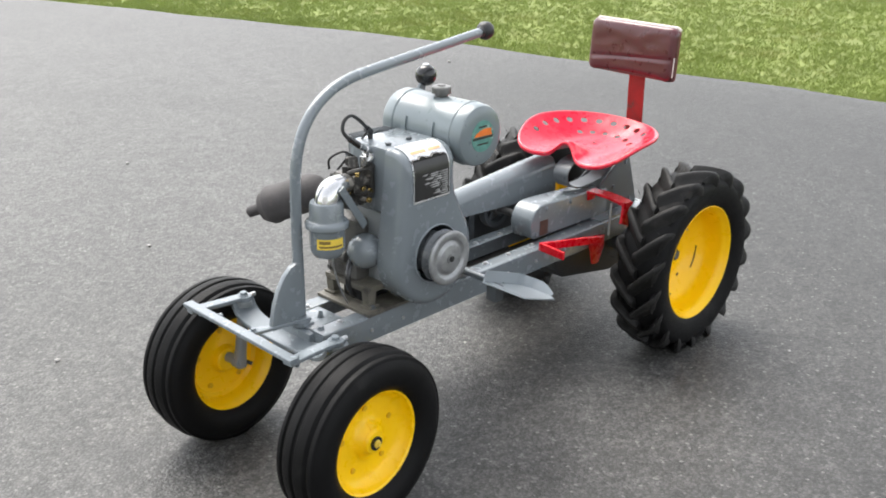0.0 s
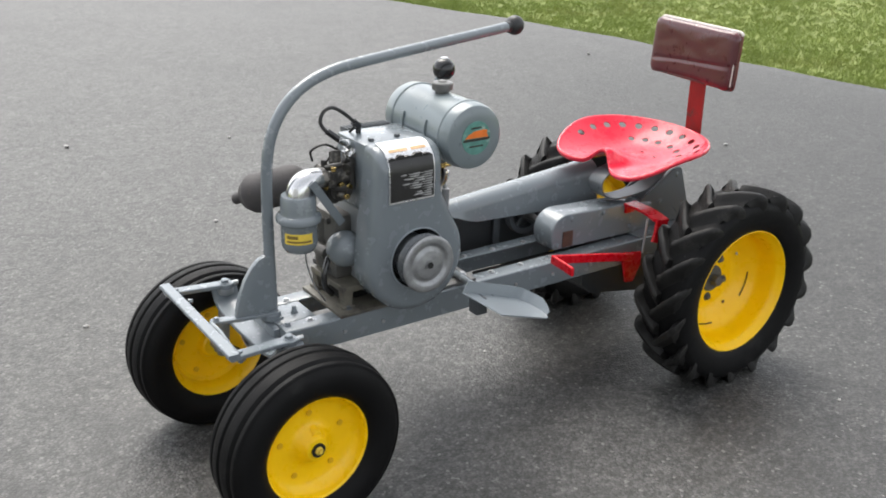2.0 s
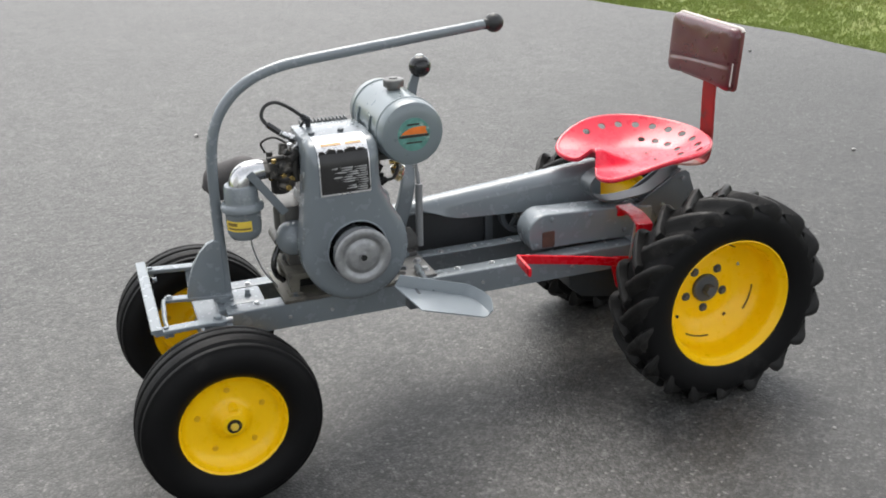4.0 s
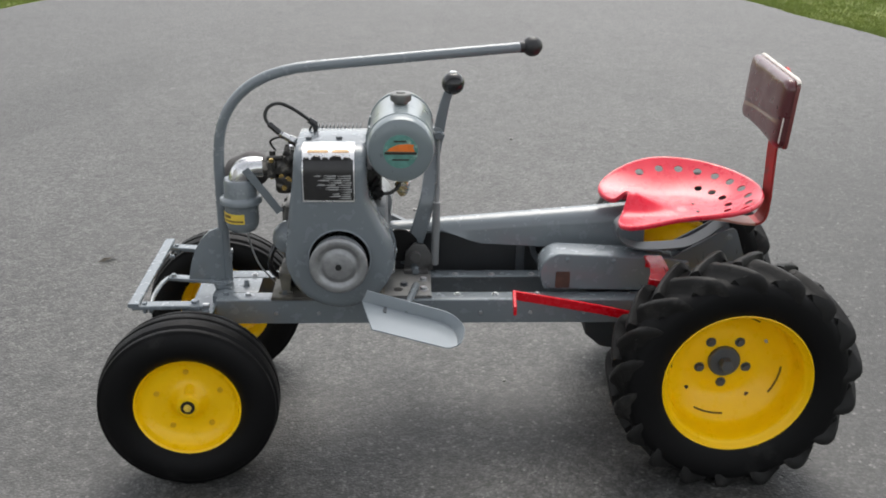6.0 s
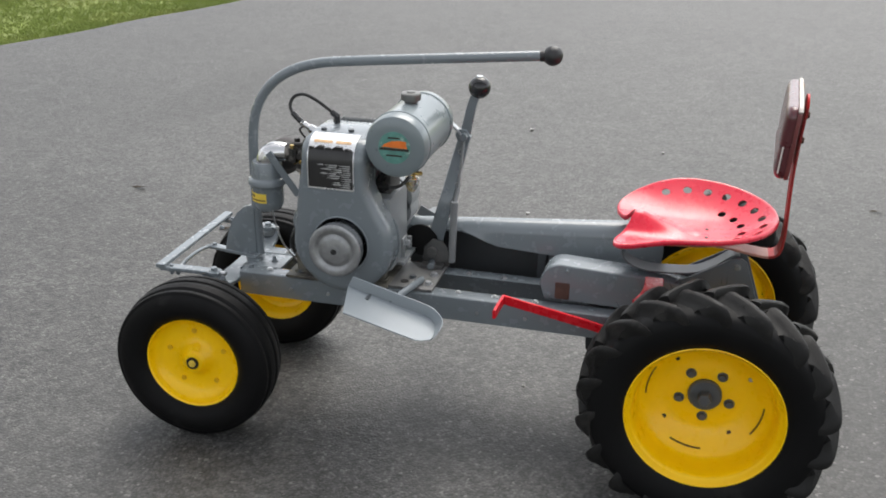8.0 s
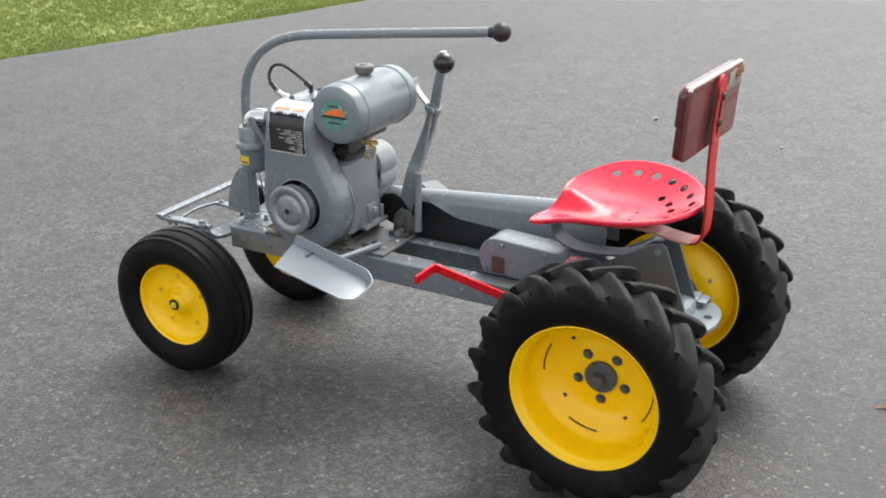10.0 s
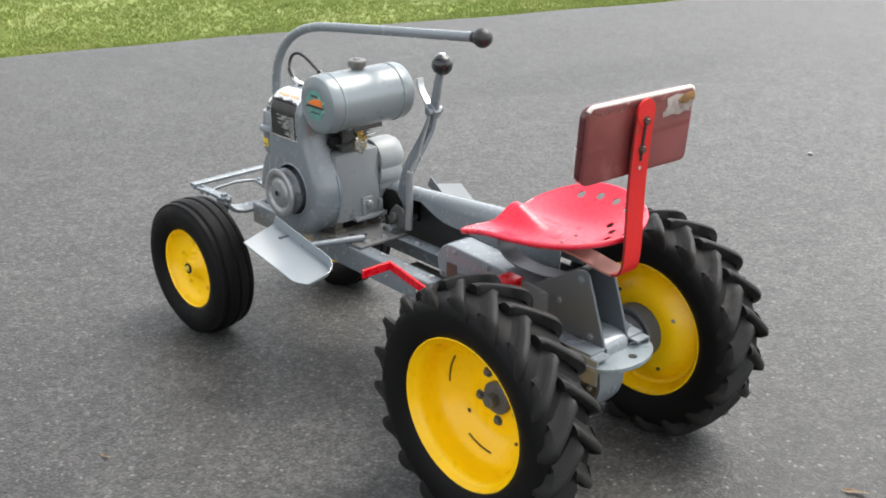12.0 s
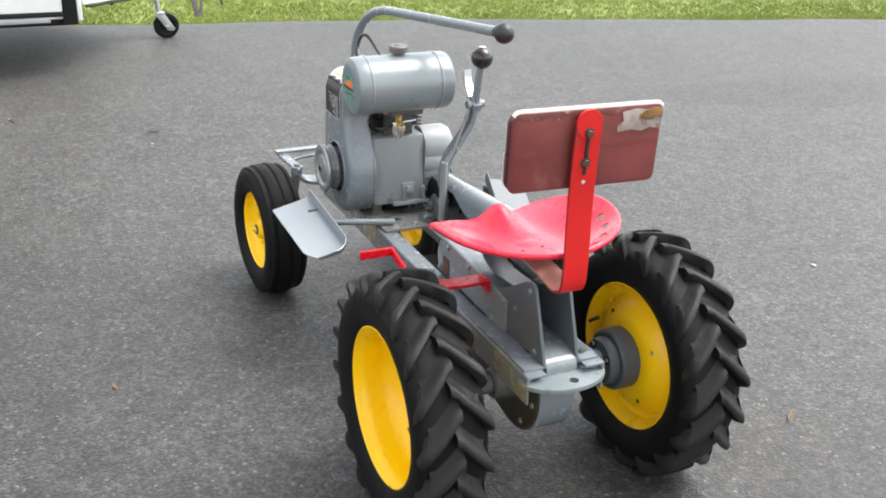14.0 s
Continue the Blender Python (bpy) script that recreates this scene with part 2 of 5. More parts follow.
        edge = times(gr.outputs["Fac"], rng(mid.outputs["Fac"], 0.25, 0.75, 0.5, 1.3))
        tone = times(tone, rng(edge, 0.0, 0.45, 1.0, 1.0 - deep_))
    rare = n.new("ShaderNodeMath")
    rare.operation = "GREATER_THAN"
    rare.inputs[1].default_value = 0.985
    l.new(sep.outputs["Green"], rare.inputs[0])
    base = n.new("ShaderNodeMix")
    base.data_type, base.blend_type = "RGBA", "MULTIPLY"
    base.inputs["Factor"].default_value = 1.0
    base.inputs["A"].default_value = (0.0625, 0.0614, 0.0585, 1)
    l.new(tone, base.inputs["B"])
    pale_ = n.new("ShaderNodeMix")
    pale_.data_type = "RGBA"
    pale_.inputs["B"].default_value = (0.150, 0.147, 0.140, 1)
    l.new(times(rare.outputs["Value"], 0.8), pale_.inputs["Factor"])
    l.new(base.outputs["Result"], pale_.inputs["A"])
    l.new(pale_.outputs["Result"], b.inputs["Base Color"])
    b.inputs["Roughness"].default_value = 0.58
    b.inputs["Specular IOR Level"].default_value = 0.50
    u = n.new("ShaderNodeBump")
    u.inputs["Strength"].default_value, u.inputs["Distance"].default_value = 0.60, 0.003
    l.new(times(rng(chips.outputs["Distance"], 0.0, 0.7, 1.0, 0.0), rng(sep.outputs["Blue"], 0.0, 1.0, 0.45, 1.0)), u.inputs["Height"])
    l.new(u.outputs["Normal"], b.inputs["Normal"])
    return m


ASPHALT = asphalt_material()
SOIL = material("mossy_soil", (0.180, 0.216, 0.054), 0.9, vary=0.2, scale=2.0, bump=0.25, bump_scale=60, second=(0.188, 0.204, 0.060), second_scale=1.6, second_from=0.56)
GRASS = material("lawn_blades", (0.238, 0.298, 0.070), 0.60, vary=0.16, scale=0.9, second=(0.275, 0.295, 0.082), second_scale=1.1, second_from=0.52, island=0.05)


# ---- shape helpers ----
def join(*bms):
    """One bmesh out of several."""
    out = bmesh.new()
    for b in bms:
        me = bpy.data.meshes.new("tmp")
        b.to_mesh(me)
        b.free()
        out.from_mesh(me)
        bpy.data.meshes.remove(me)
    return out


def finish(bm, bevel=0.0, seg=2, only=None):
    if bevel:
        edges = [e for e in bm.edges if len(e.link_faces) == 2 and e.calc_face_angle(0) > 0.5]
        bmesh.ops.bevel(bm, geom=edges, offset=bevel, segments=seg, profile=0.6, affect="EDGES", clamp_overlap=True)
    bmesh.ops.recalc_face_normals(bm, faces=bm.faces)
    return bm


def part(name, bm, mat, parent=None, label="", sharp=35):
    """Links a bmesh as one mesh object, under a thing or a part."""
    for f in bm.faces:
        f.smooth = True
    for e in bm.edges:
        e.smooth = len(e.link_faces) == 2 and e.calc_face_angle(3.0) < radians(sharp)
    me = bpy.data.meshes.new(name)
    bm.to_mesh(me)
    bm.free()
    me.materials.append(mat)
    ob = new(name, me)
    if parent:
        ob.parent = parent
    if label:
        ob["label"] = label
    return ob


def box(x0, x1, y0, y1, z0, z1, bevel=0.002, m=None):
    bm = bmesh.new()
    bmesh.ops.create_cube(bm, size=1.0, matrix=Matrix.LocRotScale(((x0 + x1) / 2, (y0 + y1) / 2, (z0 + z1) / 2), None, (x1 - x0, y1 - y0, z1 - z0)))
    finish(bm, bevel)
    if m:
        bm.transform(m)
    return bm


def frame_to(d):
    """A turn that takes z to d."""
    return Vector(d).to_track_quat("Z", "Y").to_matrix().to_4x4()


def lathe(profile, origin=(0, 0, 0), axis=(0, 0, 1), seg=40, closed=False):
    """Turns (radius, along) round an axis."""
    bm = bmesh.new()
    rings = []
    for r, a in profile:
        if r < 1e-6:
            rings.append([bm.verts.new((0, 0, a))])
        else:
            rings.append([bm.verts.new((r * math.cos(2 * math.pi * i / seg), r * math.sin(2 * math.pi * i / seg), a)) for i in range(seg)])
    pairs = list(zip(rings, rings[1:])) + ([(rings[-1], rings[0])] if closed else [])
    for p, q in pairs:
        for i in range(seg):
            k = (i + 1) % seg
            if len(p) == 1 and len(q) == 1:
                continue
            if len(p) == 1:
                bm.faces.new((p[0], q[k], q[i]))
            elif len(q) == 1:
                bm.faces.new((p[i], p[k], q[0]))
            else:
                bm.faces.new((p[i], p[k], q[k], q[i]))
    bm.transform(Matrix.Translation(origin) @ frame_to(axis))
    bmesh.ops.recalc_face_normals(bm, faces=bm.faces)
    return bm


def rod(p0, p1, r, r1=None, seg=20, edge=0.0):
    """A round bar from p0 to p1, its rims eased by edge."""
    p0, p1 = Vector(p0), Vector(p1)
    n_, r1 = (p1 - p0).length, r if r1 is None else r1
    e = edge or min(r, r1, n_) * 0.12
    return lathe([(0, 0), (max(r - e, 1e-4), 0), (r, e), (r1, n_ - e), (max(r1 - e, 1e-4), n_), (0, n_)], p0, p1 - p0, seg)


def ball(c, r, seg=28):
    return lathe([(r * math.sin(math.pi * i / 16) if 0 < i < 16 else 0, -r * math.cos(math.pi * i / 16)) for i in range(17)], c, (0, 0, 1), seg)


def bolt(c, d=(0, 0, 1), r=0.008, h=0.006, washer=True):
    """A hexagon head, with its washer, standing on c along d."""
    head = lathe([(0, 0), (r, 0), (r, h * 0.8), (r * 0.82, h), (0, h)], c, d, 6)
    if washer:
        head = join(head, lathe([(0, -0.001), (r * 1.35, -0.001), (r * 1.35, 0.0014), (0, 0.0014)], c, d, 20))
    return head


def curve(pts, n_=8):
    """A smooth line through the points."""
    pts = [Vector(p) for p in pts]
    ext = [2 * pts[0] - pts[1], *pts, 2 * pts[-1] - pts[-2]]
    out = []
    for a, b, c, d in zip(ext, ext[1:], ext[2:], ext[3:]):
        for i in range(n_):
            t = i / n_
            out.append(0.5 * (2 * b + (c - a) * t + (2 * a - 5 * b + 4 * c - d) * t * t + (3 * b - a - 3 * c + d) * t ** 3))
    return out + [pts[-1]]


def sweep(pts, section, side=(0, 1, 0)):
    """Carries a closed section (a along the side vector, b across it) along a line."""
    bm = bmesh.new()
    pts = [Vector(p) for p in pts]
    rings, prev = [], Vector(side)
    for i, p in enumerate(pts):
        d = (pts[min(i + 1, len(pts) - 1)] - pts[max(i - 1, 0)]).normalized()
        s = (prev - d * prev.dot(d)).normalized()
        u = d.cross(s)
        prev = s
        rings.append([bm.verts.new(p + s * a + u * b) for a, b in section])
    n_ = len(section)
    for p, q in zip(rings, rings[1:]):
        for i in range(n_):
            k = (i + 1) % n_
            bm.faces.new((p[i], p[k], q[k], q[i]))
    bm.faces.new(rings[0][::-1])
    bm.faces.new(rings[-1])
    bmesh.ops.recalc_face_normals(bm, faces=bm.faces)
    return bm


def tube(pts, r, seg=14, side=(0, 1, 0)):
    return sweep(pts, [(r * math.cos(2 * math.pi * i / seg), r * math.sin(2 * math.pi * i / seg)) for i in range(seg)], side)


def bar(pts, wide, thick, side=(0, 1, 0)):
    """A flat bar along a line, wide along the side vector."""
    a, b, e = wide / 2, thick / 2, min(wide, thick) * 0.18
    return sweep(pts, [(-a, -b + e), (-a + e, -b), (a - e, -b), (a, -b + e), (a, b - e), (a - e, b), (-a + e, b), (-a, b - e)], side)


def prism(outline, lo, hi, plane="xz", bevel=0.002, seg=2):
    """A plate: an outline in a plane, from lo to hi across it."""
    bm = bmesh.new()
    put = {"xz": lambda u, v, w: (u, w, v), "xy": lambda u, v, w: (u, v, w), "yz": lambda u, v, w: (w, u, v)}[plane]
    a = [bm.verts.new(put(u, v, lo)) for u, v in outline]
    b = [bm.verts.new(put(u, v, hi)) for u, v in outline]
    bm.faces.new(a)
    bm.faces.new(b[::-1])
    for i in range(len(a)):
        k = (i + 1) % len(a)
        bm.faces.new((a[i], b[i], b[k], a[k]))
    bmesh.ops.recalc_face_normals(bm, faces=bm.faces)
    return finish(bm, bevel, seg)


def arc(cx, cz, r, a0, a1, n_=10):
    return [(cx + r * math.cos(radians(a0 + (a1 - a0) * i / n_)), cz + r * math.sin(radians(a0 + (a1 - a0) * i / n_))) for i in range(n_ + 1)]


def rounded(x0, x1, z0, z1, r, n_=5):
    return arc(x1 - r, z1 - r, r, 0, 90, n_) + arc(x0 + r, z1 - r, r, 90, 180, n_) + arc(x0 + r, z0 + r, r, 180, 270, n_) + arc(x1 - r, z0 + r, r, 270, 360, n_)


# ---- the large structure: lawn, drive ----
def right_edge(y):
    """The drive's grass edge behind the tractor, x for a given y."""
    return 4.10 - 0.06 * y - 0.015 * max(y, 0) ** 2 - 0.03 * max(y - 4, 0) + 0.03 * math.sin(1.7 * y) + 0.02 * math.sin(5.1 * y + 1)


def left_edge(y):
    """The grass edge in front of the tractor."""
    return -6.28 + 0.19 * y + 0.0085 * max(y, 0) ** 2 + 0.015 * max(y - 2, 0) + 0.03 * math.sin(1.3 * y + 2) + 0.02 * math.sin(4.3 * y)


def drive_z(x):
    """The drive dips a little under the front wheels and swells under the rear ones."""
    u = x + 0.664
    return 0.003 + 0.0195 * u * math.exp(-(u / 1.6) ** 2)


ground = bmesh.new()
GR = 240
bmesh.ops.create_grid(ground, x_segments=GR, y_segments=GR, size=1.0)
for v in ground.verts:
    # fine squares near the tractor, wide ones out to the horizon
    x, y = (math.copysign(14 * abs(c) + 1800 * abs(c) ** 9, c) for c in (v.co.x, v.co.y))
    v.co = (x, y, -0.030 + 0.012 * noise.noise((x * 0.6, y * 0.6, 0)))
tagged(part("ground", ground, SOIL, sharp=80), "mossy lawn soil under short grass", "ground", kind="structure")

drive = bmesh.new()
ys = [-40 + 0.25 * i for i in range(0, 400)]
rows_ = []
for y in ys:
    a, b = left_edge(min(max(y, -6), 13)), right_edge(min(max(y, -6), 13))
    wa, wb = a + 0.012 * math.sin(37 * y), b + 0.012 * math.sin(41 * y)
    cross = [(wa, -0.05), (wa, -0.008)] + [(x, drive_z(x)) for x in np.linspace(a + 0.05, b - 0.05, 64)] + [(wb, -0.008), (wb, -0.05)]
    rows_.append([drive.verts.new((x, y, z)) for x, z in cross])
for p, q in zip(rows_, rows_[1:]):
    for i in range(len(p) - 1):
        drive.faces.new((p[i], p[i + 1], q[i + 1], q[i]))
bmesh.ops.recalc_face_normals(drive, faces=drive.faces)
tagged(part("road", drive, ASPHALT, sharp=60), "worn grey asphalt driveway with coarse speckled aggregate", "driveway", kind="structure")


def grass_strip(name, edge, side, y0, y1, deep, count, seed, label):
    """Short lawn blades in tufts from a drive's edge outwards; thicker and longer right at the edge."""
    rng = np.random.default_rng(seed)
    ty = rng.uniform(y0, y1, count)
    out = deep * rng.random(count) ** 1.35
    tx = np.array([edge(y) for y in ty]) + side * (out - 0.03)
    per = 8
    bx = np.repeat(tx, per) + rng.normal(0, 0.020, count * per)
    by = np.repeat(ty, per) + rng.normal(0, 0.014, count * per)
    clump = 0.5 + 0.5 * np.sin(bx * 3.1 + 1.3 * np.sin(by * 2.3)) * np.sin(by * 2.7 + 0.7)
    tall = (0.017 + 0.013 * rng.random(count * per)) * (0.75 + 0.5 * clump)
    turn = rng.uniform(0, 2 * np.pi, count * per)
    lean = rng.normal(0, 0.6, count * per) * tall
    wide = 0.0013 + 0.0013 * rng.random(count * per)
    dx, dy = np.cos(turn), np.sin(turn)
    z0 = np.full(count * per, -0.035)
    v = np.empty((count * per, 4, 3))
    v[:, 0] = np.stack([bx - dx * wide, by - dy * wide, z0], 1)
    v[:, 1] = np.stack([bx + dx * wide, by + dy * wide, z0], 1)
    v[:, 2] = np.stack([bx - dy * lean * 0.5 + dx * wide * 0.7, by + dx * lean * 0.5 + dy * wide * 0.7, z0 + 0.012 + tall * 0.6], 1)
    v[:, 3] = np.stack([bx - dy * lean * 1.3, by + dx * lean * 1.3, z0 + 0.012 + tall], 1)
    n_ = count * per
    faces = np.empty((n_ * 2, 3), int)
    k = np.arange(n_) * 4
    faces[0::2] = np.stack([k, k + 1, k + 2], 1)
    faces[1::2] = np.stack([k, k + 2, k + 3], 1)
    me = bpy.data.meshes.new(name)
    me.vertices.add(n_ * 4)
    me.vertices.foreach_set("co", v.reshape(-1))
    me.loops.add(n_ * 6)
    me.loops.foreach_set("vertex_index", faces.reshape(-1))
    me.polygons.add(n_ * 2)
    me.polygons.foreach_set("loop_start", np.arange(n_ * 2) * 3)
    me.update(calc_edges=True)
    me.materials.append(GRASS)
    return tagged(new(name, me), label, "grass", kind="stuff")


grass_strip("grass", right_edge, 1, -7.5, 15.0, 7.0, 61500, 3, "short patchy green lawn grass with yellowed tufts")
grass_strip("grass", left_edge, -1, -7.5, 15.0, 7.0, 64500, 4, "short patchy green lawn grass along the driveway")


# ---- the tractor ----
tractor = tagged(new("garden_tractor"), "small vintage grey garden tractor with yellow wheels and red seat", "tractor")


LEAD = 1    # the way the lugs lead


def flatten(bm, x):
    """Presses a tyre's foot flat on the drive."""
    for v in bm.verts:
        g = drive_z(x) + 0.0005
        if v.co.z < g + 0.004:
            v.co.z = g + 0.25 * max(0.0, v.co.z - g)


def rear_wheel(side):
    """Wheel with a deep dished rim and a lugged tyre; side -1 is the tractor's own left."""
    c, z = 0.321 * side + 0.004, 0.295
    axis = (0, side, 0)
    rim = lathe([(0.1845, 0.058), (0.1850, 0.063), (0.1800, 0.0645), (0.1765, 0.0605), (0.1738, 0.0530), (0.1700, 0.0488), (0.1665, 0.0440), (0.1640, 0.0340), (0.1620, 0.0180), (0.1600, 0.0000),
                 (0.1570, -0.0130), (0.1500, -0.0230), (0.1400, -0.0315), (0.1260, -0.0445), (0.1120, -0.0540), (0.0980, -0.0600), (0.0850, -0.0620), (0.0780, -0.0600), (0.0500, -0.0600), (0.0, -0.0600),
                 (0.0, -0.0670), (0.0850, -0.0685), (0.1000, -0.0665), (0.1140, -0.0600), (0.1280, -0.0505), (0.1420, -0.0375), (0.1520, -0.0290), (0.1610, -0.0310), (0.1680, -0.0450), (0.1760, -0.0600), (0.1800, -0.0645), (0.1850, -0.0630), (0.1840, -0.0560),
                 (0.1740, -0.0420), (0.1650, -0.0100), (0.1665, 0.0080), (0.1725, 0.0400), (0.1790, 0.0500)], (0, c, z), axis, 72, closed=True)
    wheel = part("rear_wheel", rim, YELLOW, tractor, "yellow painted deep-dished steel wheel with a lugged tyre", sharp=28)
    # carcass
    prof = [(0.176, 0.056), (0.184, 0.065), (0.200, 0.0725), (0.222, 0.0780), (0.243, 0.0790), (0.258, 0.0750), (0.2670, 0.0640), (0.2720, 0.045), (0.2750, 0.020), (0.2755, 0.0)]
    prof = prof + [(r, -a) for r, a in prof[-2::-1]]
    carcass = lathe(prof, (0, 0, 0), (0, 0, 1), 96)
    lugs = bmesh.new()

    def carcass_r(a):
        a = abs(a)
        return np.interp(a, [0.0, 0.020, 0.045, 0.064, 0.075, 0.079], [0.2755, 0.275, 0.272, 0.267, 0.258, 0.243])

    count = 18
    for i in range(count * 2):
        half = 1 if i % 2 else -1
        t0 = 2 * math.pi * i / (count * 2)
        st = []
        for a, top, w in ((-0.008, 0.2970, 0.024), (0.004, 0.2985, 0.025), (0.018, 0.2990, 0.026), (0.034, 0.2990, 0.026), (0.050, 0.2982, 0.026), (0.064, 0.2968, 0.026), (0.0740, 0.2935, 0.026), (0.0795, 0.2860, 0.026), (0.0815, 0.2750, 0.025), (0.0812, 0.2630, 0.023), (0.0795, 0.2500, 0.020), (0.0740, 0.2350, 0.013)):
            th = t0 + LEAD * 0.30 * (max(a, 0) / 0.085) ** 0.85 + LEAD * max(0.0, 0.291 - top) * 1.5
            shoulder = min(1.0, max(0.0, (a - 0.060) / 0.012)) if top > 0.285 else 1.0
            low = (1 - shoulder) * float(carcass_r(a)) + shoulder * (top - 0.012)
            inner = -0.013 * shoulder
            ring = []
            # steep on one flank, a long hollow slope on the other
            for r, d_, da in ((low - 0.006, -0.50 * w, inner), (low - 0.004, 1.90 * w, inner), (low + 0.14 * (top - low), 1.20 * w, inner * 0.80), (low + 0.45 * (top - low), 0.78 * w, inner * 0.42), (top - 0.0022, 0.42 * w, inner * 0.08), (top, 0.16 * w, 0.0), (top, -0.26 * w, 0.0), (top - 0.0022, -0.40 * w, inner * 0.08)):
                ang = th - LEAD * d_ / 0.28
                ring.append(lugs.verts.new((r * math.cos(ang), r * math.sin(ang), half * (a + da))))
            st.append(ring)
        for p, q in zip(st, st[1:]):
            for k in range(8):
                m_ = (k + 1) % 8
                lugs.faces.new((p[k], p[m_], q[m_], q[k]))
        lugs.faces.new(st[0])
        lugs.faces.new(st[-1][::-1])
    random.seed(17 + side)
    for i in range(count * 2):
        half = 1 if i % 2 else -1
        for _ in range(2):
            a, hang = random.uniform(0.02, 0.08), 2 * math.pi * i / (count * 2) + LEAD * random.uniform(0.05, 0.30)
            r0 = 0.293 - 0.012 * (a > 0.070)
            foot, lean = Vector((r0 * math.cos(hang), r0 * math.sin(hang), half * a)), Vector((random.uniform(-1, 1), random.uniform(-1, 1), half * random.uniform(0, 1))) * 0.006
            tip_ = foot * ((r0 + random.uniform(0.012, 0.022)) / r0) + lean
            tri_ = [lugs.verts.new(foot + Vector(d_) * 0.0009) for d_ in ((1, 0, 0), (-0.5, 0.8, 0), (-0.5, -0.8, 0.6))]
            end_ = lugs.verts.new(tip_)
            for k in range(3):
                lugs.faces.new((tri_[k], tri_[(k + 1) % 3], end_))
            lugs.faces.new(tri_[::-1])
    bmesh.ops.recalc_face_normals(lugs, faces=lugs.faces)
    for f in lugs.faces:
        f.material_index = 1
    both = join(carcass, lugs)
    # turn so that the lug tips lead at the top towards the front (-x)
    both.transform(Matrix.Translation((0, c, z)) @ Matrix(((1, 0, 0, 0), (0, 0, 1, 0), (0, -1, 0, 0), (0, 0, 0, 1))) @ pose(0, 0, 0, 0, 0, 4 * side))
    flatten(both, 0.0)
    tyre = part("tyre", both, RUBBER, wheel, "dusty black rubber tractor tyre with chevron lugs", sharp=48)
    tyre.data.materials.append(RUBBER_WORN)
    face = c - 0.060 * side
    hub = join(lathe([(0, 0.0), (0.040, 0.0), (0.040, 0.010), (0.036, 0.014), (0.0, 0.014)], (0, face, z), axis, 32), lathe([(0, 0.014), (0.017, 0.014), (0.017, 0.036), (0.014, 0.039), (0, 0.039)], (0, face, z), axis, 6))
    part("hub", hub, GREY_DARK, wheel, "dark grey hub with a square nut")
    for i in range(5):
        a = radians(90 + 72 * i + 36)
        part("wheel_bolt", bolt((0.062 * math.cos(a), face, z + 0.062 * math.sin(a)), axis, 0.0095, 0.009), GREY_DARK, wheel)
    for a, mat_ in ((30, STONE), (219, HOLE), (306, RUST), (129, HOLE)):
        p = (0.1145 * math.cos(radians(a)), c - 0.0528 * side, z + 0.1145 * math.sin(radians(a)))
        part("rivet", rod(p, (p[0], p[1] + 0.0025 * side, p[2]), 0.0055, seg=12), mat_, wheel)
        q = (p[0], c - 0.0596 * side, p[2])
        part("rivet", rod(q, (q[0], q[1] - 0.0025 * side, q[2]), 0.0055, seg=12), mat_, wheel)
    for a0 in (-104, -18, 76, 166):
        pts = [(0.1375 * math.cos(radians(a0 + i * 4)), c - 0.0330 * side, z + 0.1375 * math.sin(radians(a0 + i * 4))) for i in range(-4, 5)]
        part("slot", bar(pts, 0.004, 0.0036, (0, 1, 0)), SLOT, wheel)
    part("valve", rod((-0.118, c - 0.070 * side, z + 0.05), (-0.118, c - 0.098 * side, z + 0.045), 0.005, seg=10), BLACK, wheel)
    # brake drum on the axle, inboard
    drum = lathe([(0, 0), (0.072, 0), (0.0755, 0.004), (0.0755, 0.046), (0.072, 0.050), (0.066, 0.051), (0.063, 0.047), (0.059, 0.047), (0.058, 0.066), (0.053, 0.073), (0.032, 0.075), (0.030, 0.102), (0, 0.102)], (0, c - 0.067 * side, z), (0, -side, 0), 48)
    part("drum", drum, GREY_DARK, wheel, "dark grey round brake drum behind the wheel", sharp=30)
    for a in (30, 120, 210, 300):
        part("drum_bolt", bolt((0.044 * math.cos(radians(a)), c - 0.1405 * side, z + 0.044 * math.sin(radians(a))), (0, -side, 0), 0.0075, 0.009), BLACK, wheel)
    return wheel


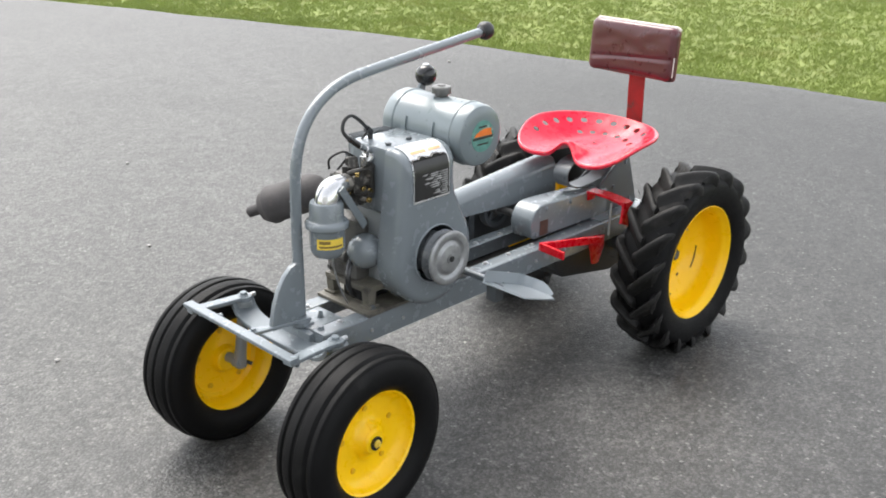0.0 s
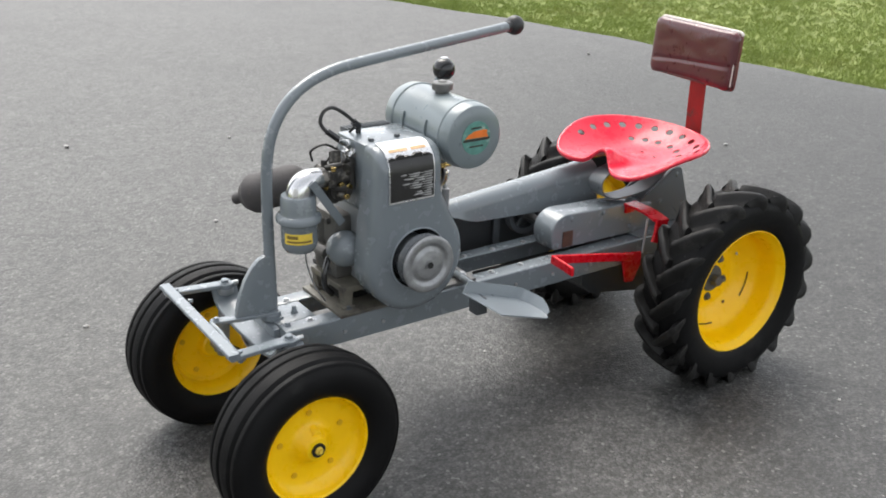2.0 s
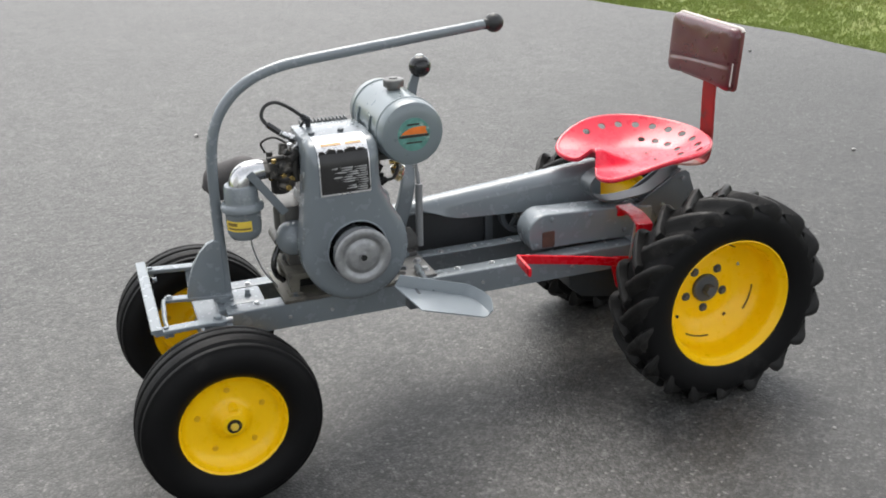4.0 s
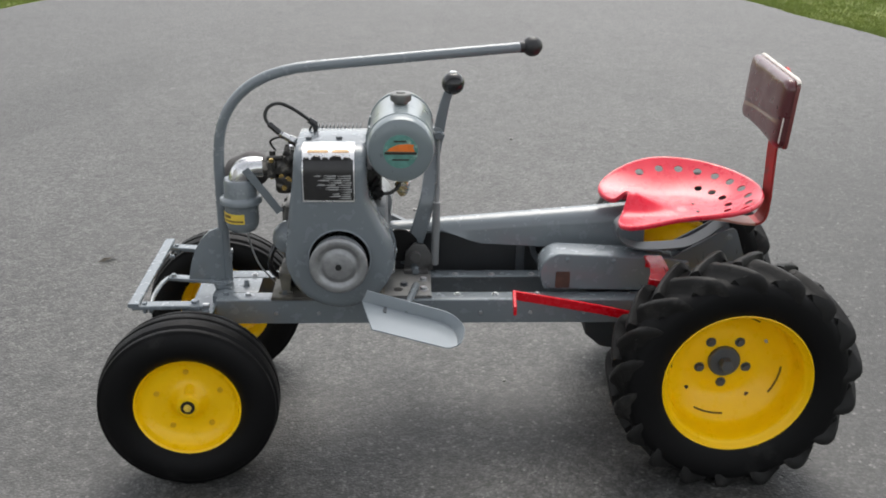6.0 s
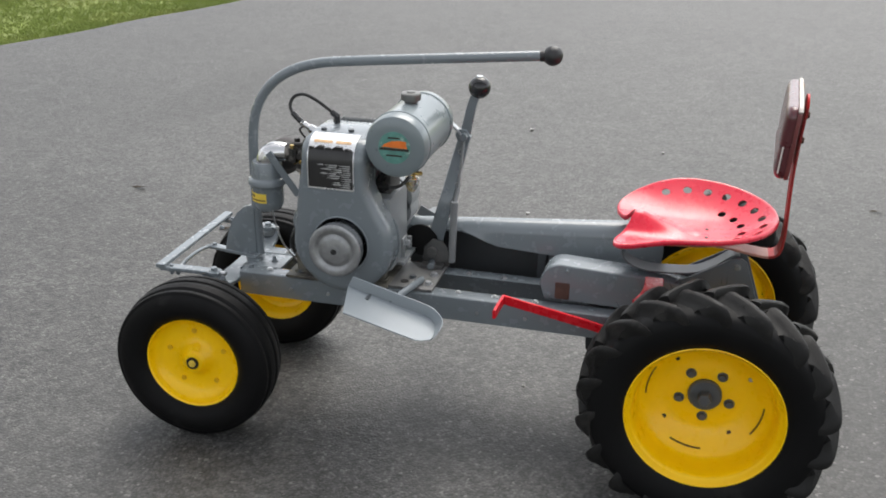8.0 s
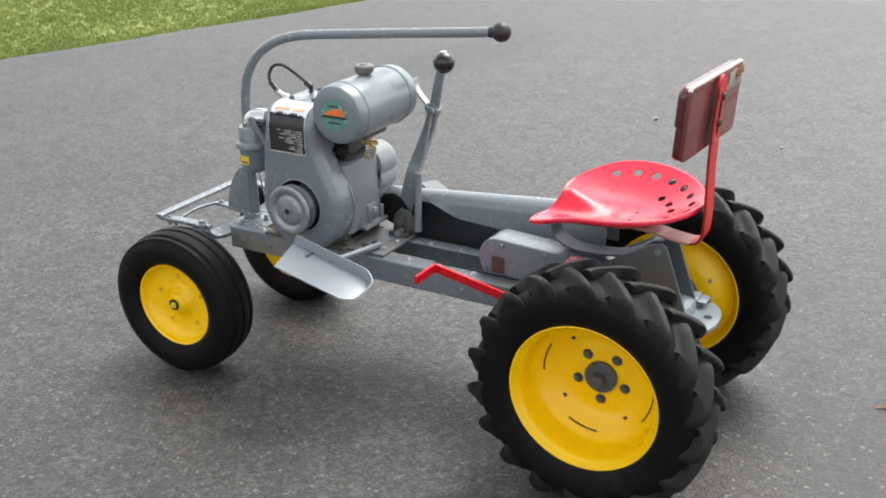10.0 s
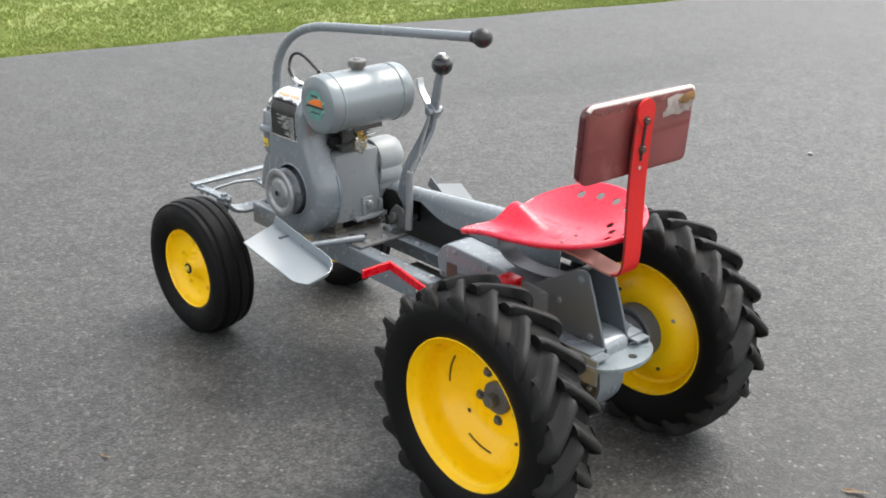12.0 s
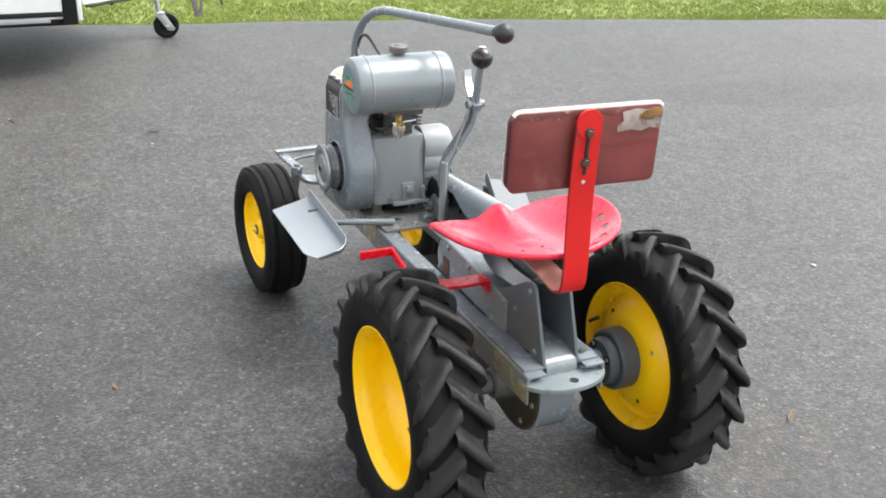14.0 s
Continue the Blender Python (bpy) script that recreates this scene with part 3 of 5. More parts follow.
def front_wheel(side):
    c, z, x = 0.2775 * side, 0.2080, -1.328
    axis = (0, side, 0)
    rim = lathe([(0.1325, 0.043), (0.1335, 0.0475), (0.1290, 0.0490), (0.1240, 0.0450), (0.1205, 0.0340), (0.1165, 0.0280), (0.1090, 0.0200), (0.0980, 0.0150), (0.0840, 0.0125), (0.0640, 0.0115),
                 (0.0520, 0.0140), (0.0430, 0.0200), (0.0370, 0.0290), (0.0300, 0.0350), (0.0, 0.0350), (0.0, -0.0200), (0.026, -0.0200), (0.032, -0.0160), (0.040, 0.0000), (0.055, 0.0050), (0.080, 0.0060), (0.0980, 0.0050), (0.1080, -0.0040), (0.1110, -0.0200),
                 (0.1180, -0.0380), (0.1260, -0.0450), (0.1290, -0.0490), (0.1335, -0.0475), (0.1315, -0.0420), (0.1220, -0.0330), (0.1160, -0.0180), (0.1160, 0.0150), (0.1225, 0.033)], (x, c, z), axis, 64, closed=True)
    wheel = part("front_wheel", rim, YELLOW, tractor, "yellow painted steel front wheel with a ribbed tyre", sharp=28)
    prof = [(0.1255, 0.044), (0.134, 0.056), (0.150, 0.0660), (0.168, 0.0700), (0.185, 0.0685), (0.1975, 0.0635), (0.2035, 0.0585), (0.2060, 0.0570), (0.2105, 0.0560), (0.2130, 0.0540), (0.2142, 0.0480), (0.2135, 0.0440), (0.2095, 0.0410), (0.2093, 0.0375), (0.2135, 0.0340), (0.2170, 0.0310),
            (0.2200, 0.0180), (0.2200, 0.0080), (0.2190, 0.0060), (0.2155, 0.0040), (0.2150, 0.0020)]
    prof = prof + [(r, -a) for r, a in prof[::-1]]
    tread = lathe(prof, (x, c, z), axis, 128)
    flatten(tread, x)
    part("tyre", tread, RUBBER, wheel, "dusty black rubber tyre with raised circular ribs", sharp=24)
    part("hub", join(lathe([(0, 0), (0.030, 0), (0.0305, 0.004), (0.026, 0.010), (0.016, 0.012), (0, 0.012)], (x, c + 0.033 * side, z), axis, 32)), YELLOW, wheel)
    part("axle_ring", lathe([(0.0100, 0.0), (0.0170, 0.0), (0.0170, 0.004), (0.0100, 0.004)], (x, c + 0.0448 * side, z), axis, 24, closed=True), BLACK, wheel)
    part("axle_nut", join(lathe([(0, 0), (0.0105, 0), (0.0105, 0.007), (0.008, 0.009), (0, 0.009)], (x, c + 0.0448 * side, z), axis, 6), rod((x, c + 0.052 * side, z), (x, c + 0.059 * side, z), 0.005, seg=12)), LABEL_YELLOW, wheel)
    for i in range(5):
        a = radians(72 * i + 20)
        p = (x + 0.081 * math.cos(a), c + 0.0118 * side, z + 0.081 * math.sin(a))
        part("rivet", rod(p, (p[0], p[1] + 0.0040 * side, p[2]), 0.0072, seg=12), YELLOW_DIRTY_SHADED, wheel)
        # on the inner face the dark orange paints the rivets' shading
        q = (p[0], c + 0.0060 * side, p[2])
        part("rivet", rod(q, (q[0], q[1] - 0.004 * side, q[2]), 0.0075, seg=12), YELLOW_DIRTY_SHADED, wheel)
    # a raised boss over the hub, for the grease cup
    part("hub_boss", rod((x + 0.004, c + 0.010 * side, z + 0.034), (x + 0.004, c + 0.034 * side, z + 0.030), 0.016, 0.011), YELLOW, wheel)
    part("valve", rod((x + 0.060, c + 0.004 * side, z - 0.030), (x + 0.078, c - 0.022 * side, z - 0.040), 0.0055, seg=10), BLACK, wheel)
    # steered slightly to the tractor's left
    wheel.matrix_world = Matrix.Translation((x, c, z)) @ pose(0, 0, 0, 0, 0, 3.2) @ Matrix.Translation((-x, -c, -z))
    return wheel


for side in (-1, 1):
    rear_wheel(side)
    front_wheel(side)

# frame rails: steel angles, web outside, flange on top
for side in (-1, 1):
    sec = [(0.0970, 0.322), (0.0970, 0.3860), (0.0940, 0.3890), (0.0500, 0.3890), (0.0500, 0.3840), (0.0920, 0.3840), (0.0920, 0.322)]
    rail = part("frame_rail", prism([(u * side, v) for u, v in sec], -1.284, 0.150, "yz", 0.001), GREY, tractor, "long grey painted steel angle rail")
    for x in (-1.13, -1.02, -0.60, -0.47, -0.33):
        part("rail_bolt", bolt((x, 0.0970 * side, 0.352), (0, side, 0), 0.0055, 0.004, False), SILVER, rail)
    for x in (-0.66, -0.56, -0.45, -1.206):
        part("rail_bolt", bolt((x, 0.064 * side, 0.3895), (0, 0, 1), 0.0065, 0.005), SILVER, rail)
# strip added between the rails to draw the shade there
part("rail_gap_shade", box(-0.640, -0.300, -0.049, 0.049, 0.338, 0.344, 0.001), OIL_SHADE_BLACK, tractor, "black strip standing in for shade between the rails")
part("cross_plate", join(box(-1.283, -1.182, -0.047, 0.047, 0.380, 0.3885), box(-1.284, -1.276, -0.090, 0.090, 0.325, 0.384)), GREY, tractor, "grey cross plate bolted between the frame rails")
for x, y in ((-1.264, -0.061), (-1.218, -0.005)):
    part("plate_bolt", bolt((x, y, 0.3895), r=0.0075, h=0.007), GREY, tractor)
part("plate_bolt", bolt((-1.218, -0.005, 0.3895), r=0.006, h=0.016), GREY, tractor)

# front axle, kingpins, steering arms
beam = curve([(-1.318, -0.186, 0.404), (-1.319, -0.174, 0.386), (-1.320, -0.150, 0.370), (-1.321, -0.100, 0.361), (-1.321, 0.0, 0.358), (-1.321, 0.100, 0.361), (-1.320, 0.150, 0.370), (-1.319, 0.174, 0.386), (-1.318, 0.186, 0.404)])
part("front_axle", bar(beam, 0.066, 0.012, (1, 0, 0)), GREY, tractor, "grey bowed front axle beam")
part("axle_bracket", join(box(-1.345, -1.282, -0.030, 0.030, 0.330, 0.352, 0.004), box(-1.300, -1.280, -0.060, 0.060, 0.322, 0.384, 0.003), rod((-1.345, 0, 0.340), (-1.270, 0, 0.340), 0.016)), GREY, tractor, "grey pivot bracket ahead of the rails")
for side in (-1, 1):
    k = 0.179 * side
    w = 0.212 * side
    pin = part("kingpin", join(rod((-1.321, w, 0.212), (-1.318, k, 0.408), 0.0150), rod((-1.318, k, 0.392), (-1.318, k, 0.408), 0.021), rod((-1.321, w - 0.002 * side, 0.205), (-1.320, w - 0.004 * side, 0.250), 0.0165), rod((-1.323, w - 0.014 * side, 0.222), (-1.326, w + 0.014 * side, 0.219), 0.0165),
                               rod((-1.322, w, 0.220), (-1.328, 0.315 * side, 0.215), 0.0135)), GREY_CAST, tractor, "grey cast steering knuckle")
    arm = curve([(-1.300, k, 0.414), (-1.380, k * 1.03, 0.417), (-1.468, k * 1.08, 0.419)], 4)
    part("steering_arm", join(bar(arm, 0.030, 0.011), rod((-1.318, k, 0.406), (-1.318, k, 0.420), 0.020)), GREY, pin, "flat grey steering arm")
    part("arm_bolt", bolt((-1.318, k, 0.4205), r=0.0105, h=0.009), GREY, pin)
    part("arm_bolt", rod((-1.300, k, 0.414), (-1.283, k, 0.414), 0.006), SILVER, pin)
    part("arm_bolt", bolt((-1.440, k * 1.06, 0.4225), r=0.0065, h=0.006), GREY, pin)
    part("arm_nut", bolt((-1.440, k * 1.06, 0.4115), (0, 0, -1), 0.0065, 0.012), GREY, pin)
tie = part("tie_bar", bar([(-1.462, -0.212, 0.4285), (-1.462, 0.208, 0.4335)], 0.026, 0.011, (1, 0, 0)), GREY, tractor, "flat grey tie bar across the front")
part("tie_bolt", bolt((-1.440, 0.110, 0.424), (1, 0, 0), 0.006, 0.010), GREY, tie)

# steering post with its gusset, lever and arm
post = [(-1.268, 0.01, 0.392), (-1.270, 0.009, 0.5), (-1.271, 0.009, 0.62), (-1.269, 0.009, 0.735), (-1.260, 0.010, 0.808), (-1.237, 0.013, 0.865), (-1.197, 0.018, 0.911), (-1.143, 0.025, 0.943), (-1.080, 0.034, 0.961), (-1.008, 0.045, 0.969)]
end = Vector((-0.468, 0.129, 1.003))
lever = curve([*post, (-0.80, 0.076, 0.983), tuple(end)], 7)
post_ob = part("steering_lever", tube(lever, 0.0135, 20), GREY, tractor, "long bent grey steering tube")
part("knob", ball(end, 0.0265), KNOB, post_ob, "scuffed black ball knob")
part("ferrule", rod(end - (end - Vector((-0.8, 0.076, 0.983))).normalized() * 0.034, end - (end - Vector((-0.8, 0.076, 0.983))).normalized() * 0.020, 0.0150), KNOB, post_ob)
gus = [(-1.272, 0.394), (-1.272, 0.545), (-1.288, 0.552)] + [(-1.305, 0.545), (-1.325, 0.526), (-1.344, 0.496), (-1.357, 0.462), (-1.366, 0.425), (-1.370, 0.398)]
part("gusset", prism(gus, -0.0075, 0.0075, bevel=0.003), GREY, post_ob, "curved grey gusset plate")
part("post_collar", join(rod((-1.279, 0, 0.386), (-1.279, 0, 0.402), 0.026), box(-1.292, -1.256, -0.026, 0.012, 0.386, 0.394)), GREY, post_ob)
part("pitman_arm", bar([(-1.262, -0.012, 0.4035), (-1.340, 0.000, 0.4045), (-1.424, 0.012, 0.4060)], 0.026, 0.009), GREY, post_ob, "flat grey arm at the foot of the lever")
part("arm_rivet", bolt((-1.412, 0.010, 0.411), r=0.007, h=0.006), GREY, post_ob)
part("drag_link", tube(curve([(-1.424, 0.012, 0.405), (-1.428, -0.010, 0.409), (-1.432, -0.060, 0.414), (-1.436, -0.130, 0.409), (-1.428, -0.180, 0.398)], 6), 0.0058, 10), GREY, tractor, "thin grey steering link rod")

# ---- engine ----
CX, CZ = -0.958, 0.526


def shroud_outline(inset, top):
    """The blower housing seen from the side: a round fan case with a tall straight neck."""
    r = 0.1365 - inset
    xl, xr = -1.064 + inset, -0.888 - inset
    pts = arc(xr - 0.016, top - 0.016, 0.016, 0, 90, 4) + arc(xl + 0.016, top - 0.016, 0.016, 90, 180, 4)
    pts += [(xl - 0.004, top - 0.06), (xl - 0.012, 0.68), (xl - 0.022, 0.60)]
    pts += arc(CX, CZ, r, 172, 392, 40)
    pts += [(CX + r * 0.755 - 0.006, 0.630 - inset * 0.4), (xr + 0.016, 0.656), (xr + 0.004, 0.682), (xr, 0.712)]
    return pts


shroud = bmesh.new()
rings = []
for y, inset, top in ((-0.1575, 0.024, 0.750), (-0.1560, 0.016, 0.761), (-0.1510, 0.007, 0.776), (-0.1430, 0.002, 0.788), (-0.1340, 0.0, 0.797), (-0.1200, 0.0, 0.8050), (-0.1030, 0.0, 0.8085), (-0.0820, 0.0, 0.8085)):
    rings.append([shroud.verts.new((x, y, z)) for x, z in shroud_outline(inset, top)])
for p, q in zip(rings, rings[1:]):
    for i in range(len(p)):
        k = (i + 1) % len(p)
        shroud.faces.new((p[i], p[k], q[k], q[i]))
shroud.faces.new(rings[-1])
mouth = [shroud.verts.new((CX + 0.0755 * math.cos(2 * math.pi * i / 48), -0.1575, CZ + 0.004 + 0.0755 * math.sin(2 * math.pi * i / 48))) for i in range(48)]
lip = [shroud.verts.new((v.co.x, -0.095, v.co.z)) for v in mouth]
edges = []
for loop in (rings[0], mouth):
    for i in range(len(loop)):
        pair = (loop[i], loop[(i + 1) % len(loop)])
        edges.append(shroud.edges.get(pair) or shroud.edges.new(pair))
bmesh.ops.triangle_fill(shroud, use_beauty=True, edges=edges)
for i in range(48):
    k = (i + 1) % 48
    shroud.faces.new((mouth[i], mouth[k], lip[k], lip[i]))
bmesh.ops.recalc_face_normals(shroud, faces=shroud.faces)

block = join(box(-1.064, -0.842, -0.083, 0.082, 0.428, 0.642, 0.020), box(-0.872, -0.824, -0.024, 0.090, 0.430, 0.441, 0.003), box(-0.846, -0.832, 0.008, 0.020, 0.438, 0.480, 0.003), box(-0.846, -0.832, 0.068, 0.080, 0.438, 0.480, 0.003), box(-1.050, -0.885, 0.060, 0.120, 0.440, 0.600, 0.016), rod((CX, 0.110, CZ - 0.005), (CX, 0.168, CZ - 0.005), 0.080, 0.070),
             lathe([(0, 0.0), (0.058, 0.0), (0.060, 0.060), (0.058, 0.078), (0.050, 0.092), (0.034, 0.100), (0, 0.102)], (-0.890, 0.078, 0.592), (0, 1, 0), 40), lathe([(0, 0.0), (0.048, 0.0), (0.050, 0.074), (0.047, 0.080), (0, 0.081)], (-0.882, 0.078, 0.552), (0, 1, 0), 36),
             box(-0.915, -0.846, 0.080, 0.150, 0.500, 0.540, 0.010), box(-0.905, -0.858, 0.080, 0.140, 0.462, 0.502, 0.008))
engine = part("engine_block", block, GREY_CAST, tractor, "grey cast engine block of a single-cylinder engine")
part("blower_housing", shroud, GREY, engine, "grey enamelled pear-shaped blower housing", sharp=32)
part("fan_screen", lathe([(0, 0), (0.0755, 0), (0.0755, 0.004), (0, 0.004)], (CX, -0.099, CZ + 0.004), (0, 1, 0), 40), HOLE, engine)
part("mouth_rim", lathe([(0.0745, 0.0), (0.0750, -0.0022), (0.0775, -0.0022), (0.0785, 0.0)], (CX, -0.1575, CZ + 0.004), (0, 1, 0), 48), TRAY_SHEEN, engine)
part("housing_band", bar([(CX + 0.138 * math.cos(radians(a)), -0.084, CZ + 0.138 * math.sin(radians(a))) for a in range(-110, 30, 8)], 0.008, 0.003, (0, 1, 0)), GREY, engine)
for x, y in ((-1.032, -0.060), (-0.958, -0.056)):
    part("housing_bolt", bolt((x, y, 0.8085), r=0.0080, h=0.006, washer=False), GREY_DARK, engine)
# pulley
pul = lathe([(0, -0.003), (0.012, -0.003), (0.012, 0.0), (0.033, 0.0), (0.037, 0.0015), (0.041, 0.0055), (0.045, 0.0072), (0.049, 0.0055), (0.052, 0.0018), (0.056, 0.0002), (0.0665, -0.0006), (0.0700, 0.0010), (0.0715, 0.0045), (0.0700, 0.0090), (0.0610, 0.0150), (0.0590, 0.0170), (0, 0.0170)], (CX, -0.206, CZ + 0.003), (0, 1, 0), 64)
pulley = part("pulley", pul, CAST_PULLEY, engine, "silver cast rope-start pulley", sharp=52)
part("fan_hub", lathe([(0.018, 0.015), (0.0585, 0.015), (0.0600, 0.018), (0.0605, 0.024), (0.0665, 0.030), (0.0680, 0.034), (0.0665, 0.039), (0.0595, 0.045), (0.0580, 0.104), (0.018, 0.104)], (CX, -0.206, CZ + 0.003), (0, 1, 0), 56), FAN_HUB, pulley, "dark glossy fan hub behind the pulley", sharp=30)
part("keyway", lathe([(0, 0), (0.0085, 0), (0.0085, -0.0015), (0, -0.0015)], (CX, -0.2103, CZ + 0.003), (0, 1, 0), 6), HOLE, pulley)
# name plate, bent over the top edge
wrap = [(-0.1592, 0.680), (-0.1592, 0.7300), (-0.1590, 0.7500), (-0.1574, 0.7622), (-0.1526, 0.7776), (-0.1444, 0.7898), (-0.1352, 0.7990), (-0.1208, 0.8070), (-0.1034, 0.8103), (-0.0920, 0.8103)]
plate = part("name_plate", sweep([(-0.9795, y, z) for y, z in wrap], [(-0.0625, -0.0010), (0.0625, -0.0010), (0.0625, 0.0010), (-0.0625, 0.0010)], (1, 0, 0)), PLATE_ALU, engine, "bright metal data plate with worn black print", sharp=60)
part("plate_panel", sweep([(-0.9795, y - 0.0016, z) for y, z in ((-0.1592, 0.685), (-0.1592, 0.730), (-0.1590, 0.750), (-0.1576, 0.7626), (-0.1524, 0.7786), (-0.1490, 0.7842))], [(-0.0600, -0.0006), (0.0600, -0.0006), (0.0600, 0.0006), (-0.0600, 0.0006)], (1, 0, 0)), PLATE_BLACK, plate, "worn black printed panel")
random.seed(5)
for i in range(11):
    z = 0.6880 + 0.0057 * i
    right = -0.9225 - random.uniform(0.0, 0.006)
    run_ = (0.016, 0.030, 0.052, 0.024, 0.060, 0.040, 0.068, 0.034, 0.078, 0.050, 0.084)[i]
    while right > -0.9225 - run_:
        w = random.uniform(0.014, 0.034)
        part("print_line", prism([(right, z), (right, z + 0.0036), (right - w * 0.6, z + random.uniform(0.0018, 0.0034)), (right - w, z + random.uniform(0.0002, 0.0024)), (right - w * 0.5, z + 0.0002)], -0.16245, -0.1614, bevel=0), PRINT, plate)
        right -= w + random.choice((0.0, 0.002, 0.005))
for x, w, d in ((-1.038, 0.014, 0), (-1.020, 0.024, 1), (-0.994, 0.016, 0), (-0.976, 0.030, 1), (-0.944, 0.020, 0)):
    part("print_line", prism([(x, 0.7830), (x + w, 0.7830), (x + w * 0.9, 0.7880 + 0.004 * d), (x + w * 0.3, 0.7900 + 0.003 * d), (x, 0.7880)], -0.1530, -0.1435, bevel=0), PLATE_BLACK, plate)
for x, w in ((-1.030, 0.050), (-0.970, 0.040)):
    part("print_line", sweep([(x + w / 2, -0.1385, 0.7980), (x + w / 2, -0.1318, 0.8030)], [(-w / 2, -0.0005), (w / 2, -0.0005), (w / 2, 0.0005), (-w / 2, 0.0005)], (1, 0, 0)), FADED_ORANGE, plate)

# cylinder, head and fins
fins = [box(-1.052, -0.900, -0.028, 0.092, z, z + 0.0035, 0.0006) for z in np.arange(0.652, 0.745, 0.0105)]
part("cylinder", join(rod((-0.976, 0.032, 0.640), (-0.976, 0.032, 0.752), 0.046), *fins), GRIME, engine, "dark finned cylinder")
head = [box(-1.030 + 0.0098 * i, -1.0275 + 0.0098 * i, 0.054, 0.090, 0.756, 0.8090, 0.0006) for i in range(13)]
part("cylinder_head", join(box(-1.042, -0.896, 0.030, 0.092, 0.742, 0.760, 0.004), *head), GREY_DARK, engine, "finned aluminium cylinder head")
part("cylinder_cover", box(-1.062, -0.890, -0.0815, 0.052, 0.640, 0.8075, 0.008), GREY, engine, "grey sheet cover over the cylinder")
# spark plug and lead
plug = part("spark_plug", join(rod((-1.052, -0.026, 0.768), (-1.072, -0.030, 0.782), 0.016, seg=6), rod((-1.058, -0.026, 0.785), (-1.084, -0.032, 0.802), 0.012, seg=6), rod((-1.075, -0.022, 0.700), (-1.075, -0.022, 0.782), 0.012), rod((-1.084, -0.032, 0.802), (-1.106, -0.036, 0.816), 0.008)), CHROME, engine, "spark plug with a pale insulator")
part("plug_lead", tube(curve([(-1.102, -0.036, 0.814), (-1.128, -0.030, 0.832), (-1.142, -0.020, 0.855), (-1.132, -0.014, 0.878), (-1.106, -0.008, 0.885), (-1.076, 0.000, 0.870), (-1.048, 0.008, 0.848), (-1.030, 0.014, 0.832)], 7), 0.0046, 10), WIRE, engine, "looped black ignition lead")
part("plug_boot", rod((-1.100, -0.036, 0.812), (-1.132, -0.028, 0.838), 0.0080), BLACK, engine)
part("lead_boot", join(rod((-1.038, 0.012, 0.838), (-1.020, 0.016, 0.824), 0.0085), rod((-1.022, 0.016, 0.828), (-1.022, 0.016, 0.800), 0.0065)), BLACK, engine)
part("throttle_rod", rod((-1.028, 0.018, 0.828), (-1.078, 0.082, 0.722), 0.0032, seg=8), WIRE, engine)
# carburettor
carb = part("carburettor", join(lathe([(0, -0.050), (0.022, -0.050), (0.0245, -0.046), (0.0245, -0.038), (0.018, -0.034), (0.018, -0.018), (0.025, -0.012), (0.027, 0.0), (0.025, 0.012), (0.020, 0.018), (0.020, 0.040), (0, 0.040)], (-1.106, -0.022, 0.728), (1, 0.15, 0), 32), lathe([(0, 0.0), (0.006, 0.001), (0.007, 0.006), (0.018, 0.009), (0.022, 0.016), (0.022, 0.032), (0.026, 0.035), (0.026, 0.042), (0.016, 0.050), (0, 0.050)], (-1.098, -0.030, 0.662), (0, 0, 1), 32), rod((-1.092, 0.004, 0.748), (-1.088, 0.008, 0.776), 0.014, 0.011), rod((-1.070, -0.036, 0.752), (-1.098, -0.044, 0.770), 0.007), rod((-1.128, -0.050, 0.742), (-1.128, -0.050, 0.714), 0.005), box(-1.140, -1.120, -0.052, -0.046, 0.706, 0.748, 0.002), rod((-1.088, -0.056, 0.690), (-1.088, -0.020, 0.690), 0.0085), rod((-1.118, -0.052, 0.690), (-1.088, -0.050, 0.678), 0.006), box(-1.128, -1.075, -0.020, 0.040, 0.690, 0.742, 0.008), rod((-1.105, 0.010, 0.650), (-1.105, 0.010, 0.700), 0.024), rod((-1.190, -0.028, 0.722), (-1.060, 0.008, 0.722), 0.017), rod((-1.112, -0.045, 0.722), (-1.112, 0.060, 0.722), 0.010),
                                rod((-1.130, -0.010, 0.738), (-1.130, -0.010, 0.764), 0.008), rod((-1.090, 0.020, 0.738), (-1.090, 0.020, 0.772), 0.010), box(-1.150, -1.075, -0.048, -0.043, 0.715, 0.730, 0.001), rod((-1.075, -0.042, 0.690), (-1.075, -0.042, 0.757), 0.009),
                                rod((-1.092, -0.050, 0.747), (-1.066, -0.030, 0.756), 0.012), rod((-1.140, -0.030, 0.750), (-1.10, -0.042, 0.756), 0.006)), GRIME, engine, "dark oily carburettor")
for p, q, r in (((-1.088, -0.048, 0.700), (-1.088, -0.055, 0.700), 0.009), ((-1.128, -0.020, 0.700), (-1.136, -0.026, 0.700), 0.007), ((-1.105, -0.026, 0.708), (-1.105, -0.052, 0.708), 0.007), ((-1.098, -0.056, 0.682), (-1.098, -0.064, 0.682), 0.007), ((-1.128, -0.052, 0.746), (-1.128, -0.052, 0.756), 0.006)):
    part("jet_screw", rod(p, q, r), BRASS, carb)
part("throttle_wire", tube(curve([(-1.130, 0.05, 0.745), (-1.140, 0.035, 0.775), (-1.110, 0.020, 0.790), (-1.075, 0.010, 0.770)], 6), 0.003, 8), WIRE, carb)
